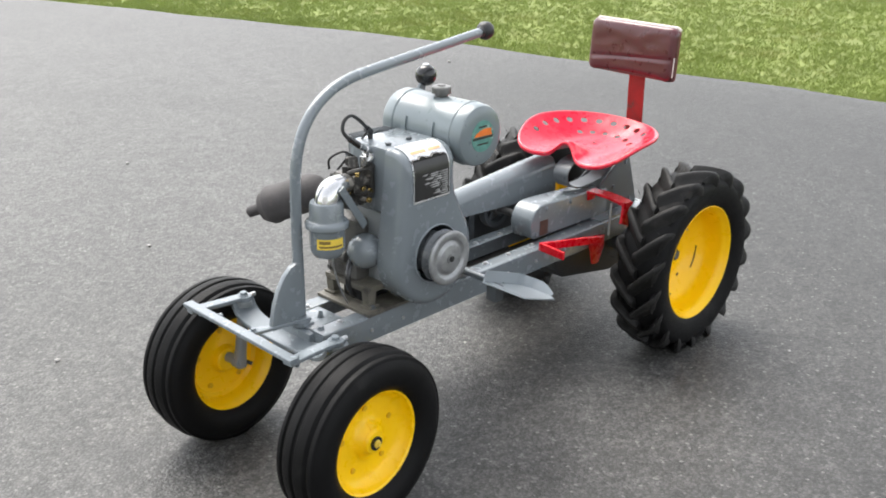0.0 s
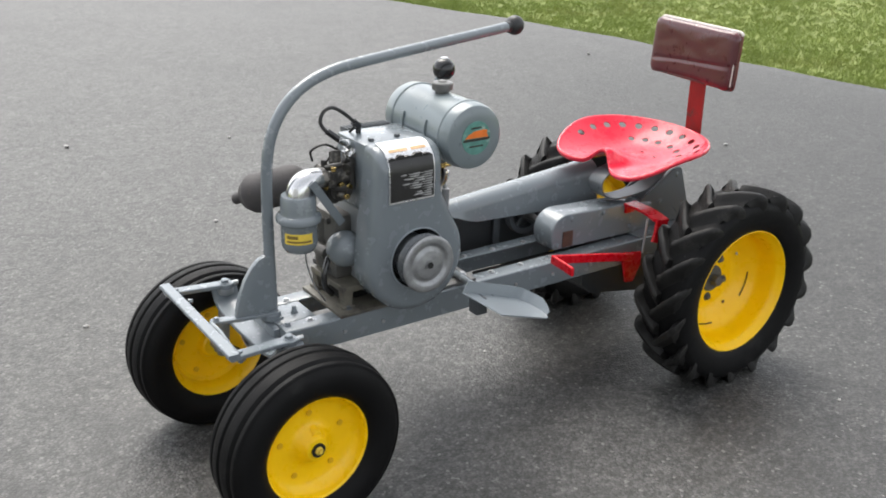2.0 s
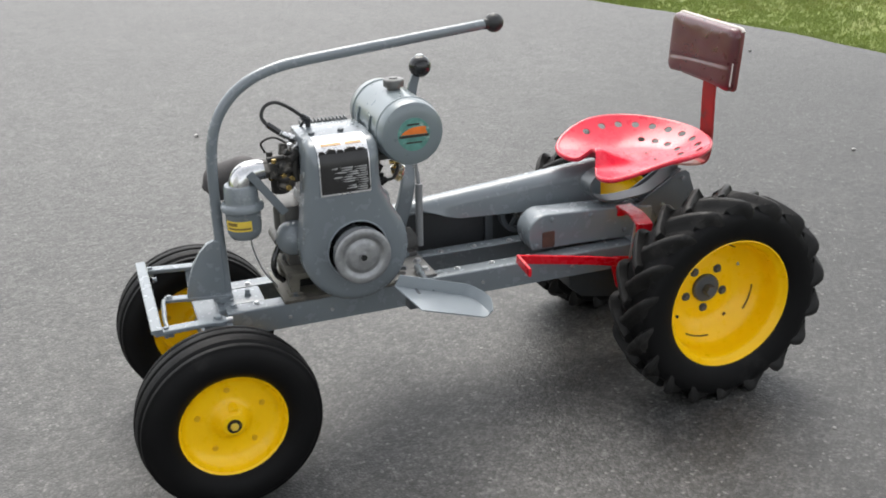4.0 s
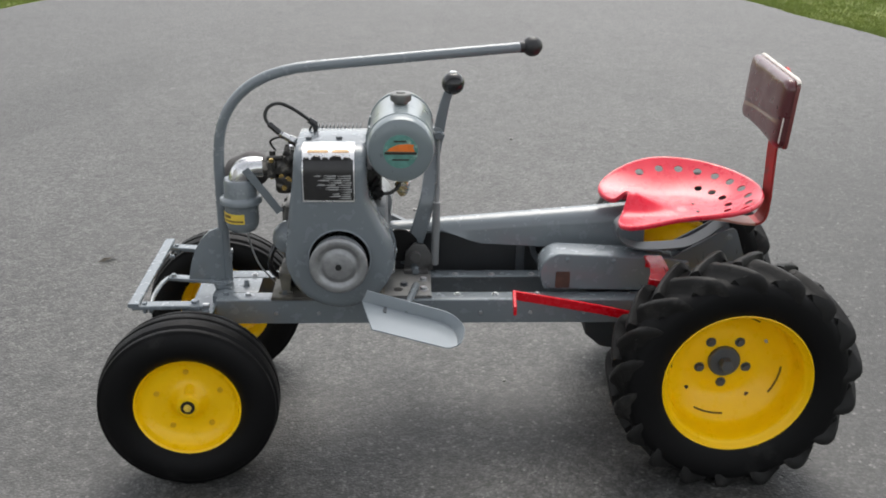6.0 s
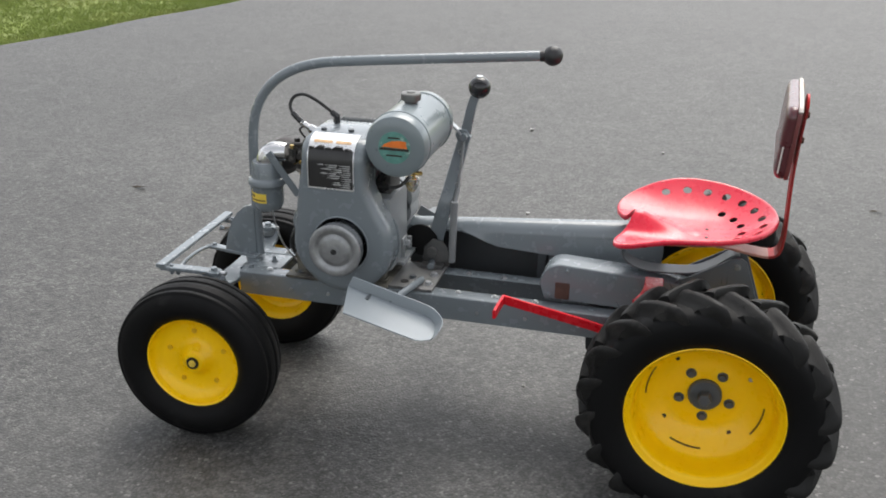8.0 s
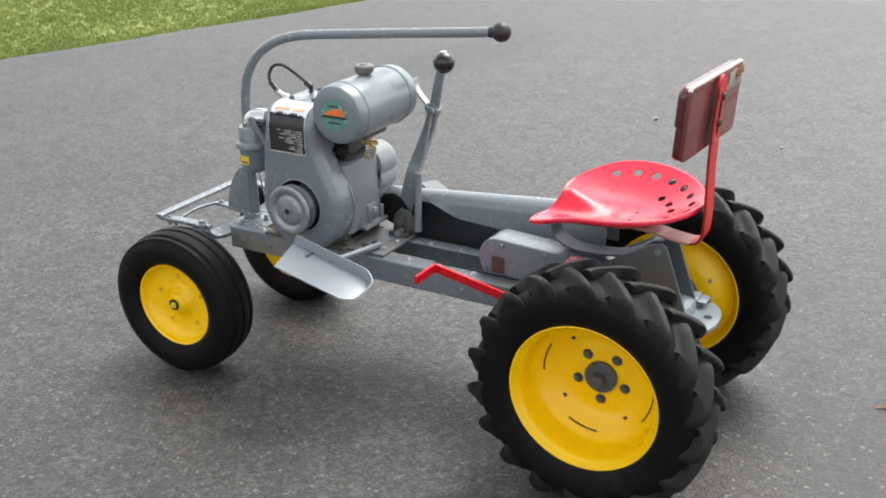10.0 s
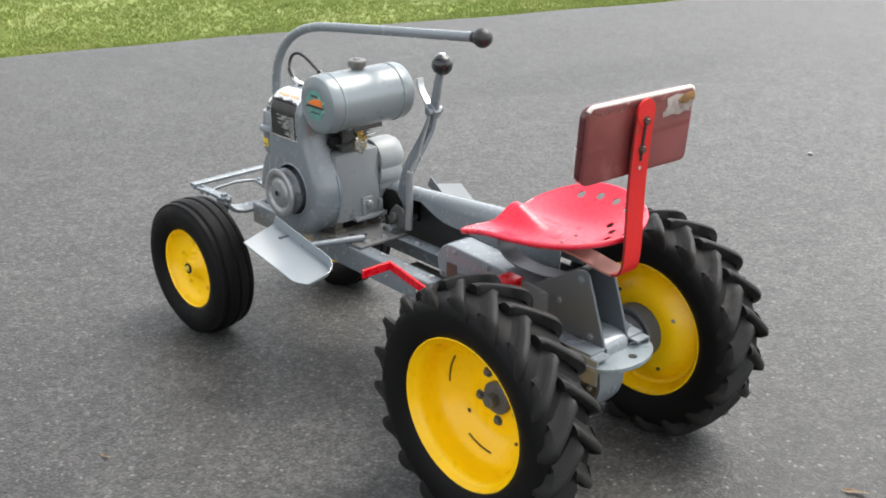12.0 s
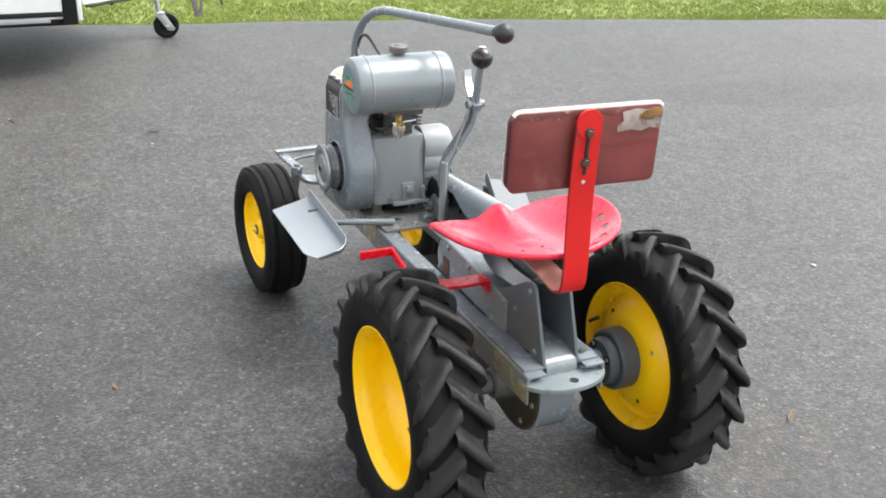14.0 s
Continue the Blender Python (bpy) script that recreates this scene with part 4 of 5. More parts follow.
# oil-bath air cleaner with its chrome elbow
AX, AY = -1.212, -0.034
clean = part("air_cleaner", lathe([(0, 0.556), (0.018, 0.557), (0.034, 0.563), (0.0415, 0.575), (0.0430, 0.588), (0.0435, 0.628), (0.0465, 0.634), (0.0530, 0.637), (0.0535, 0.647), (0.0500, 0.652), (0.0440, 0.655), (0.0420, 0.662), (0.0412, 0.694), (0.0385, 0.699), (0.0, 0.700)], (AX, AY, 0), (0, 0, 1), 48), GREY, engine, "grey round oil-bath air cleaner", sharp=40)
elb = curve([(AX + 0.002, AY, 0.680), (AX + 0.003, AY, 0.700), (AX + 0.013, AY + 0.001, 0.719), (AX + 0.036, AY + 0.004, 0.7265), (AX + 0.066, AY + 0.008, 0.7265)], 6)
bm = bmesh.new()
prev = None
for i, p in enumerate(elb):
    r = np.interp(i, [0, 8, 16, len(elb) - 1], [0.0315, 0.0312, 0.0292, 0.0235])
    d = (elb[min(i + 1, len(elb) - 1)] - elb[max(i - 1, 0)]).normalized()
    s = Vector((0, 1, 0)) - d * d.y
    s.normalize()
    u = d.cross(s)
    ring = [bm.verts.new(p + s * r * math.cos(2 * math.pi * k / 28) + u * r * math.sin(2 * math.pi * k / 28)) for k in range(28)]
    if prev:
        for k in range(28):
            bm.faces.new((prev[k], prev[(k + 1) % 28], ring[(k + 1) % 28], ring[k]))
    prev = ring
bm.faces.new(prev)
bmesh.ops.recalc_face_normals(bm, faces=bm.faces)
part("elbow", bm, CHROME, engine, "worn chrome intake elbow", sharp=60)
part("strut", bar([(-1.192, -0.066, 0.732), (-1.112, -0.060, 0.618)], 0.020, 0.004, (1, 0, 0.7)), GREY, engine, "flat grey stay from cleaner to block")
lab = [(AX + 0.0442 * math.cos(radians(a)), AY + 0.0442 * math.sin(radians(a)), 0.603) for a in range(196, 292, 6)]
part("maker_label", bar(lab, 0.026, 0.0008, (0, 0, 1)), LABEL_YELLOW, clean, "yellow label with dark print")
part("label_print", bar([(AX + 0.0448 * math.cos(radians(a)), AY + 0.0448 * math.sin(radians(a)), 0.608) for a in range(204, 246, 6)], 0.008, 0.0006, (0, 0, 1)), LABEL_DARK, clean)
part("label_print", bar([(AX + 0.0448 * math.cos(radians(a)), AY + 0.0448 * math.sin(radians(a)), 0.597) for a in range(204, 284, 6)], 0.005, 0.0006, (0, 0, 1)), LABEL_DARK, clean)
part("drain_wire", tube(curve([(AX + 0.012, AY - 0.004, 0.558), (-1.195, -0.036, 0.520), (-1.175, -0.034, 0.460), (-1.140, -0.020, 0.405)], 6), 0.0022, 8), SILVER, engine)
# governor bulge and crankcase front, base casting with feet
part("crankcase", ball((-1.092, -0.036, 0.540), 0.046), GREY, engine, "rounded grey crankcase cover")
part("crankcase_front", join(box(-1.110, -1.05, -0.02, 0.10, 0.45, 0.62, 0.02), rod((-1.100, 0.055, 0.47), (-1.100, 0.055, 0.60), 0.022), rod((-1.120, 0.000, 0.520), (-1.120, 0.080, 0.520), 0.016)), OILY_CAST, engine, "oily grey-brown crankcase front")
for y, z in ((0.012, 0.600), (0.080, 0.600), (0.012, 0.470), (0.080, 0.470)):
    part("case_bolt", bolt((-1.1105, y, z), (-1, 0, 0), 0.0075, 0.007), GRIMY_GREY, engine)
base_iron = part("engine_base", box(-1.142, -0.850, -0.102, 0.100, 0.3895, 0.3985, 0.002), BASE_IRON, engine, "grimy steel engine base plate")
part("base_flange", box(-1.122, -0.856, -0.078, 0.090, 0.440, 0.456, 0.004), BASE_IRON, base_iron, "cast flange under the crankcase")
for x in (-1.106, -0.985, -0.875):
    for y in (-0.062, 0.075):
        part("base_foot", join(prism([(x - 0.010, 0.398), (x + 0.010, 0.398), (x + 0.014, 0.441), (x - 0.014, 0.441)], y - 0.013, y + 0.013, bevel=0.002), box(x - 0.018, x + 0.018, y - 0.018, y + 0.018, 0.3983, 0.4060, 0.002)), BASE_IRON, base_iron)
part("base_web", box(-1.098, -0.880, -0.030, 0.044, 0.398, 0.441, 0.004), OIL_SHADE_BLACK, base_iron)
part("oil_loop", tube(curve([(-1.128, -0.020, 0.520), (-1.146, -0.030, 0.486), (-1.146, -0.034, 0.450), (-1.126, -0.030, 0.424)], 6), 0.0075, 10), BLACK, engine, "short black hose beside the crankcase")
for y in (-0.074, 0.074):
    part("base_bolt", bolt((-1.108, y, 0.3985), r=0.009, h=0.008), GREY_DARK, engine)
part("oil_plug", join(box(-0.843, -0.835, 0.006, 0.046, 0.456, 0.496, 0.004), rod((-0.836, 0.026, 0.476), (-0.822, 0.026, 0.476), 0.0125, seg=6), rod((-0.824, 0.026, 0.476), (-0.818, 0.026, 0.476), 0.006)), GREY_CAST, engine, "bolted drain plug on a square boss")
# exhaust
ex0, ex1 = Vector((-1.150, -0.030, 0.735)), Vector((-1.266, 0.206, 0.625))
ed = (ex1 - ex0).normalized()
tip = 0.286
part("muffler", join(lathe([(0, 0.055), (0.020, 0.056), (0.034, 0.066), (0.044, 0.082), (0.0465, 0.100), (0.0465, 0.200), (0.0490, 0.204), (0.0490, 0.214), (0.0460, 0.218), (0.038, 0.235), (0.022, 0.243), (0.0150, 0.246), (0.0140, tip - 0.002), (0.0115, tip), (0.0105, tip - 0.012), (0, tip - 0.012)], ex0, ed, 36),
                     tube(curve([tuple(ex0 + ed * 0.07), tuple(ex0 + ed * 0.03 + Vector((0.01, 0, 0.004))), (-1.08, 0.02, 0.715), (-1.04, 0.03, 0.70)], 5), 0.014, 14)), EXHAUST, engine, "sooty dark grey muffler pointing forward")

# ---- fuel tank ----
TX, TZ, TR = -0.806, 0.8095, 0.0815
tank = part("fuel_tank", lathe([(0, -0.1680), (0.045, -0.1675), (0.068, -0.1655), (0.0765, -0.1610), (0.0800, -0.1530), (TR - 0.0005, -0.1280), (TR + 0.0018, -0.1255), (TR + 0.0018, -0.1215), (TR - 0.0010, -0.1190), (TR - 0.0010, 0.0780),
                              (TR + 0.0018, 0.0805), (TR + 0.0018, 0.0845), (TR - 0.0005, 0.0870), (0.0800, 0.1120), (0.0765, 0.1200), (0.068, 0.1245), (0.045, 0.1265), (0, 0.1275)], (TX, 0, TZ), (0, 1, 0), 64), GREY_TANK, tractor, "grey enamelled cylindrical fuel tank", sharp=26)
for y in (-0.062, 0.036):
    cradle = [(TX + (TR + 0.0022) * math.cos(radians(a)), y, TZ + (TR + 0.0022) * math.sin(radians(a))) for a in range(158, 283, 6)]
    part("tank_strap", bar(cradle, 0.018, 0.004), GREY_TANK, tank, "grey cradle strap under the tank")
part("filler_cap", lathe([(0.016, -0.01), (0.0180, 0.006), (0.0255, 0.007), (0.0262, 0.010), (0.0262, 0.022), (0.0240, 0.025), (0.0120, 0.026), (0.010, 0.029), (0, 0.030)], (TX, -0.022, TZ + TR - 0.001), (0, 0, 1), 36), CAP_METAL, tank, "tarnished grey filler cap", sharp=25)
decal = part("decal", lathe([(0, 0), (0.0410, 0.0), (0.0410, -0.0012), (0, -0.0012)], (TX, -0.1676, TZ), (0, 1, 0), 40), DECAL_TEAL, tank, "round teal and orange decal, worn")
part("decal_band", prism([(TX - 0.033, TZ + 0.001), (TX + 0.034, TZ + 0.000), (TX + 0.030, TZ + 0.009), (TX + 0.031, TZ + 0.017), (TX + 0.018, TZ + 0.019), (TX - 0.006, TZ + 0.017), (TX - 0.024, TZ + 0.009)], -0.1700, -0.1690, bevel=0), DECAL_ORANGE, tank)
part("decal_band", box(TX - 0.038, TX + 0.038, -0.1700, -0.1690, TZ - 0.007, TZ - 0.001, 0), DECAL_BLACK, tank)
part("decal_band", box(TX - 0.016, TX + 0.014, -0.1698, -0.1690, TZ + 0.023, TZ + 0.027, 0), DECAL_BLACK, tank)
part("decal_band", box(TX - 0.020, TX + 0.020, -0.1698, -0.1690, TZ - 0.022, TZ - 0.018, 0), DECAL_BLACK, tank)
part("tank_bracket", join(box(-0.880, -0.790, -0.050, 0.050, 0.716, 0.732, 0.003), box(-0.892, -0.856, -0.045, 0.045, 0.642, 0.725, 0.004)), GRIMY_GREY, tank, "dark bracket under the tank")
# the box stands in for the shaded gap by the bracket; rods are fittings
part("fitting_and_gap_shade", join(box(-0.888, -0.866, -0.072, 0.040, 0.652, 0.690, 0.005), rod((-0.880, -0.078, 0.672), (-0.852, -0.070, 0.672), 0.0095, seg=6), rod((-0.866, -0.074, 0.660), (-0.866, -0.074, 0.692), 0.0075), rod((-0.878, -0.070, 0.690), (-0.862, -0.066, 0.712), 0.008)), OIL_SHADE_BLACK, tank, "black oily fuel line fitting with the shaded gap beside it")
tap = part("fuel_tap", join(rod((-0.803, -0.022, 0.728), (-0.803, -0.022, 0.690), 0.010), rod((-0.826, -0.022, 0.700), (-0.775, -0.022, 0.700), 0.006)), BRASS, tank, "brass fuel tap under the tank")
part("glass_bowl", lathe([(0, -0.026), (0.006, -0.025), (0.012, -0.018), (0.0185, -0.004), (0.0195, 0.008), (0.0185, 0.014), (0.012, 0.018), (0, 0.018)], (-0.803, -0.022, 0.672), (0, 0, 1), 24), BOWL, tap, "bright sediment bowl with amber fuel")
part("bowl_clip", lathe([(0.0190, 0.004), (0.0205, 0.004), (0.0205, 0.009), (0.0190, 0.009)], (-0.803, -0.022, 0.676), (0, 0, 1), 24, closed=True), CHROME, tap)
part("tap_handle", join(rod((-0.803, -0.022, 0.694), (-0.803, 0.032, 0.698), 0.0035), rod((-0.803, -0.040, 0.692), (-0.803, -0.022, 0.694), 0.006)), CHROME, tap)
part("fuel_line", tube(curve([(-0.806, -0.034, 0.694), (-0.816, -0.050, 0.680), (-0.834, -0.064, 0.670), (-0.862, -0.074, 0.672)], 6), 0.0046, 10), WIRE, tank)

# ---- gear lever, base plate, foot trays ----
part("base_plate", box(-0.852, -0.728, -0.088, 0.088, 0.3895, 0.397), DUSTY, tractor, "dusty grey steel plate across the rails")
part("plate_hole", lathe([(0, 0), (0.012, 0), (0.012, 0.0012), (0, 0.0012)], (-0.815, -0.050, 0.3968), (0, 0, 1), 20), HOLE, tractor)
for x, y in ((-0.748, -0.050), (-0.748, 0.012), (-0.80, -0.02)):
    part("plate_bolt", bolt((x, y, 0.397), r=0.009, h=0.008), GREY_DARK if x < -0.79 else SILVER, tractor)
lever_line = curve([(-0.788, 0.120, 0.398), (-0.775, 0.114, 0.45), (-0.761, 0.105, 0.50), (-0.748, 0.100, 0.55), (-0.736, 0.108, 0.600), (-0.728, 0.137, 0.650), (-0.720, 0.164, 0.700), (-0.709, 0.172, 0.750), (-0.699, 0.174, 0.800), (-0.688, 0.174, 0.850), (-0.676, 0.172, 0.882)], 6)
blade = bar(lever_line, 0.013, 0.030, (0, 1, 0))
for v in blade.verts:
    near_ = min(lever_line, key=lambda p: (p - v.co).length)
    v.co = near_ + (v.co - near_) * float(np.interp(v.co.z, (0.40, 0.50, 0.60, 0.70, 0.76, 0.88), (1.55, 1.45, 1.30, 1.20, 1.02, 0.78)))
gl = part("gear_lever", blade, GREY, tractor, "tall bent flat grey gear lever")
part("knob", ball((-0.669, 0.170, 0.896), 0.0305), BLACK, gl, "glossy black ball knob")
part("knob_stud", rod((-0.669, 0.170, 0.922), (-0.669, 0.170, 0.9275), 0.010), CHROME, gl)
part("squeeze_handle", bar(curve([(-0.708, 0.166, 0.750), (-0.720, 0.170, 0.766), (-0.746, 0.174, 0.788), (-0.766, 0.176, 0.813), (-0.772, 0.176, 0.840)], 5), 0.024, 0.007, (0, 1, 0)), SILVER, gl, "bright squeeze handle")
part("pivot", join(rod((-0.706, 0.146, 0.757), (-0.706, 0.200, 0.757), 0.011), prism([(-0.734, 0.762), (-0.726, 0.744), (-0.696, 0.736), (-0.688, 0.756), (-0.702, 0.776), (-0.722, 0.778)], 0.160, 0.188, bevel=0.004)), GREY, gl)
for z in (0.628, 0.716):
    part("rod_eye", lathe([(0.0050, -0.002), (0.0085, -0.002), (0.0085, 0.002), (0.0050, 0.002)], (-0.712, 0.120 if z < 0.7 else 0.150, z), (0.3, -1, 0), 18, closed=True), LATCH, gl)
part("latch_rod", join(rod((-0.716, 0.082, 0.412), (-0.712, 0.086, 0.592), 0.0105), rod((-0.712, 0.086, 0.585), (-0.708, 0.108, 0.622), 0.006), rod((-0.708, 0.108, 0.620), (-0.706, 0.156, 0.745), 0.004)), LATCH, gl, "pale grey latch rod along the lever")
part("quadrant", join(prism([(-0.800, 0.397), (-0.722, 0.397), (-0.722, 0.440), (-0.742, 0.470), (-0.772, 0.476), (-0.796, 0.450)], 0.076, 0.086), rod((-0.770, 0.062, 0.440), (-0.770, 0.112, 0.440), 0.015), box(-0.800, -0.735, 0.050, 0.078, 0.3968, 0.408, 0.003)), GRIMY_GREY, gl, "grimy cast grey lever bracket")
part("drive_pulley", lathe([(0, -0.024), (0.046, -0.024), (0.048, -0.021), (0.040, -0.008), (0.040, 0.004), (0.048, 0.018), (0.046, 0.021), (0, 0.021)], (-0.810, 0.120, 0.462), (0, 1, 0), 40), OIL_SHADE_BLACK, tractor, "oily dark drive pulley behind the engine", sharp=30)


def foot_tray(side):
    """A tipped sheet-steel foot tray: a flange along the inner edge turns round the rear corner and dies out at the cut outer corner."""
    off = Vector((0.017, 0.041, -0.004)) if side > 0 else Vector((0, 0, 0))    # the right one sits further out
    a = Vector((-0.899, 0.266 * side, 0.466)) + off
    along = Vector((0.910, -0.205 * side, -0.368))
    across = Vector((0.027, 0.116 * side, -0.017))
    upright = Vector((0.013, 0.0, 0.027))

    def at(s_, t):
        return a + along * s_ + across * t

    line = [(0.205 * k / 12, 0.0) for k in range(13)]
    line += [(0.205 + 0.033 * math.sin(radians(b)), 0.30 * (1 - math.cos(radians(b)))) for b in range(10, 91, 10)]
    line += [(0.237, 0.42), (0.235, 0.56), (0.232, 0.68), (0.228, 0.78)]
    rim = [(0.218, 0.86), (0.204, 0.95), (0.190, 1.0), (0.0, 1.0)]
    bm = bmesh.new()
    low_ = [bm.verts.new(at(*p)) for p in line]
    bm.faces.new(low_ + [bm.verts.new(at(*p)) for p in rim])
    prev = None
    for k, v in enumerate(low_):
        turned = min(1.0, max(0.0, (k - 12) / 9))
        high = 1.0 if k < len(low_) - 4 else 1.0 - 0.22 * (k - len(low_) + 4)
        lift_ = (upright + Vector((0.007, 0.004 * side, -0.006)) * turned) * high
        mid_, top_ = bm.verts.new(v.co + lift_ * 0.45), bm.verts.new(v.co + lift_)
        if prev:
            bm.faces.new((prev[0], v, mid_, prev[1]))
            bm.faces.new((prev[1], mid_, top_, prev[2]))
        prev = (v, mid_, top_)
    bmesh.ops.recalc_face_normals(bm, faces=bm.faces)
    bmesh.ops.solidify(bm, geom=bm.faces[:], thickness=0.003)
    # the left tray's paler grey holds painted sky sheen
    tray = part("foot_tray", bm, TRAY_SHEEN if side < 0 else GREY_MATTE, tractor, "tipped grey sheet-steel foot tray", sharp=50)
    part("tray_bar", rod((-0.800, 0.243 * side + off.y, 0.420), (-0.768, 0.045 * side, 0.4055), 0.0100), GREY, tray)
    part("tray_block", box(-0.872, -0.840, 0.268 * side + off.y - 0.017, 0.268 * side + off.y + 0.017, 0.404, 0.445, 0.004), GREY_DARK, tray)
    return tray


for side in (-1, 1):
    foot_tray(side)

# ---- belt guard, chain case, rear end ----
guard = bmesh.new()
rows_ = []
for i in range(21):
    t = i / 20
    x = -0.885 + 0.745 * t
    top = 0.519 + 0.085 * (x + 0.75)
    hw = 0.028 + 0.014 * t
    low = np.interp(x, [-0.885, -0.70, -0.655, -0.60, -0.30, -0.215], [0.502, 0.500, 0.487, 0.466, 0.452, 0.452])
    c = 0.142
    rows_.append([(x, c - hw - 0.004, low)] + [(x, c - hw * math.cos(radians(a)), top - hw * 0.9 + hw * 0.9 * math.sin(radians(a))) for a in range(0, 181, 20)] + [(x, c + hw + 0.004, low)])
vs = [[guard.verts.new(p) for p in r] for r in rows_]
for p, q in zip(vs, vs[1:]):
    for i in range(len(p) - 1):
        guard.faces.new((p[i], p[i + 1], q[i + 1], q[i]))
bmesh.ops.recalc_face_normals(guard, faces=guard.faces)
bmesh.ops.solidify(guard, geom=guard.faces[:], thickness=0.003)
part("belt_guard", guard, GREY, tractor, "long rounded grey belt guard", sharp=45)
part("drive_belt", bar([(-0.80, 0.142, 0.492), (-0.387, 0.142, 0.499)], 0.014, 0.010), BLACK, tractor)
sheave = part("belt_sheave", join(lathe([(0.046, -0.010), (0.061, -0.012), (0.062, -0.009), (0.054, 0.0), (0.062, 0.009), (0.061, 0.012), (0.046, 0.010)], (-0.387, 0.142, 0.442), (0, 1, 0), 40, closed=True),
                                  *[bar([(-0.387, 0.142, 0.442), (-0.387 + 0.050 * math.cos(a), 0.142, 0.442 + 0.050 * math.sin(a))], 0.009, 0.012) for a in (0.4, 1.66, 2.91, 4.17, 5.43)]), GREY_DARK, tractor, "dark grey spoked belt pulley")
part("sheave_hub", rod((-0.387, 0.124, 0.442), (-0.387, 0.160, 0.442), 0.018), GRIMY_GREY, sheave)
part("belt_case_back", box(-0.868, -0.770, 0.168, 0.174, 0.400, 0.500, 0.001), OIL_SHADE_BLACK, tractor, "blackened plate behind the drive pulley")
part("guard_stay", box(-0.484, -0.460, 0.160, 0.166, 0.330, 0.490, 0.001), GREY_DARK, tractor, "dark grey upright stay under the guard")
# the panel's dark tone stands in for the shade under the guard
part("side_panel", box(-0.865, -0.215, 0.176, 0.181, 0.318, 0.500, 0.001), SHADED_GREY, tractor, "grey panel beneath the belt guard, darkened for shade")
part("jackshaft", rod((-0.387, 0.028, 0.442), (-0.387, 0.142, 0.442), 0.011), GRIMY_GREY, tractor)

case_out = arc(-0.387, 0.442, 0.056, 90, 200, 12) + [(-0.430, 0.396), (-0.050, 0.390), (-0.050, 0.474), (-0.110, 0.484)]
case = part("chain_case", prism(case_out, -0.052, 0.030, bevel=0.007, seg=3), GREY, tractor, "grey rounded chain case on the frame")
part("badge", prism(rounded(-0.402, -0.364, 0.402, 0.448, 0.004), -0.0545, -0.0524, bevel=0.0005), RUST, case, "small rusty red badge")
for x, z in ((-0.372, 0.482), (-0.250, 0.477), (-0.420, 0.410), (-0.14, 0.415)):
    part("case_bolt", bolt((x, -0.0522, z), (0, -1, 0), 0.0065, 0.006), GREY, case)
low_out = arc(0.0, 0.296, 0.118, -100, 62, 16) + [(-0.02, 0.384), (-0.285, 0.384), (-0.318, 0.350), (-0.312, 0.262), (-0.270, 0.226)]
# sides coloured dark as painted shade; the rear rim keeps the lit grey
low = part("axle_case", prism(low_out, -0.050, 0.048, bevel=0.005), SHADED_GREY, tractor, "rounded grey axle housing with sides darkened for shade")
part("axle_case_rim", bar([(0.120 * math.cos(radians(a)), 0.0, 0.296 + 0.120 * math.sin(radians(a))) for a in range(-80, 58, 6)], 0.090, 0.004), GREY, low)
for a in (-60, -10, 30):
    part("case_bolt", bolt((0.098 * math.cos(radians(a)), -0.0502, 0.296 + 0.098 * math.sin(radians(a))), (0, -1, 0), 0.006, 0.005), GREY, low)
part("rear_axle", join(rod((0, -0.26, 0.296), (0, 0.26, 0.296), 0.022), rod((0, 0.046, 0.296), (0, 0.110, 0.296), 0.042, 0.036), rod((0, -0.110, 0.296), (0, -0.048, 0.296), 0.036, 0.042)), GREY_DARK, tractor, "dark grey rear axle")

for side in (-1, 1):
    fin = [(-0.170, 0.389), (-0.170, 0.474), (-0.100, 0.482), (-0.015, 0.532), (0.030, 0.560), (0.056, 0.566), (0.068, 0.558), (0.082, 0.520), (0.128, 0.389)]
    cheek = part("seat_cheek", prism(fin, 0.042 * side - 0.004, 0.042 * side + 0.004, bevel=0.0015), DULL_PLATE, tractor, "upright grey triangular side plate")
    for x, z in ((0.048, 0.543), (-0.015, 0.470), (0.085, 0.410)):
        part("cheek_bolt", bolt((x, 0.0455 * side, z), (0, side, 0), 0.007, 0.006), GREY, cheek)
    part("foot_angle", box(-0.14, 0.128, *sorted((0.046 * side, 0.094 * side)), 0.3892, 0.3952, 0.001), GREY, cheek)
part("tail_plate", sweep(curve([(-0.06, 0, 0.408), (0.04, 0, 0.408), (0.100, 0, 0.405), (0.124, 0, 0.392), (0.128, 0, 0.360)], 6), [(-0.038, -0.003), (0.038, -0.003), (0.038, 0.003), (-0.038, 0.003)]), GREY, tractor, "grey channel between the side plates")
hitch_out = [(0.118, -0.104)] + [(0.132 + 0.066 * math.cos(radians(a)), 0.104 * math.sin(radians(a))) for a in range(-84, 85, 8)] + [(0.118, 0.104)]
hitch = part("hitch_plate", prism(hitch_out, 0.360, 0.3715, "xy", 0.002), GREY_TANK, tractor, "half-round grey drawbar plate with a pin hole")
part("pin_hole", lathe([(0, 0), (0.0105, 0), (0.0105, 0.001), (0, 0.001)], (0.168, 0.010, 0.3712), (0, 0, 1), 20), HOLE, hitch)
for y in (-0.082, 0.078):
    part("hitch_bolt", bolt((0.132, y, 0.3715), r=0.008, h=0.007), GREY, hitch)
part("hitch_gusset", prism([(0.046, 0.372), (0.112, 0.372), (0.114, 0.382), (0.046, 0.436)], 0.092, 0.100, "yz", 0.0015), GREY, hitch, "triangular grey gusset beside the side plate")
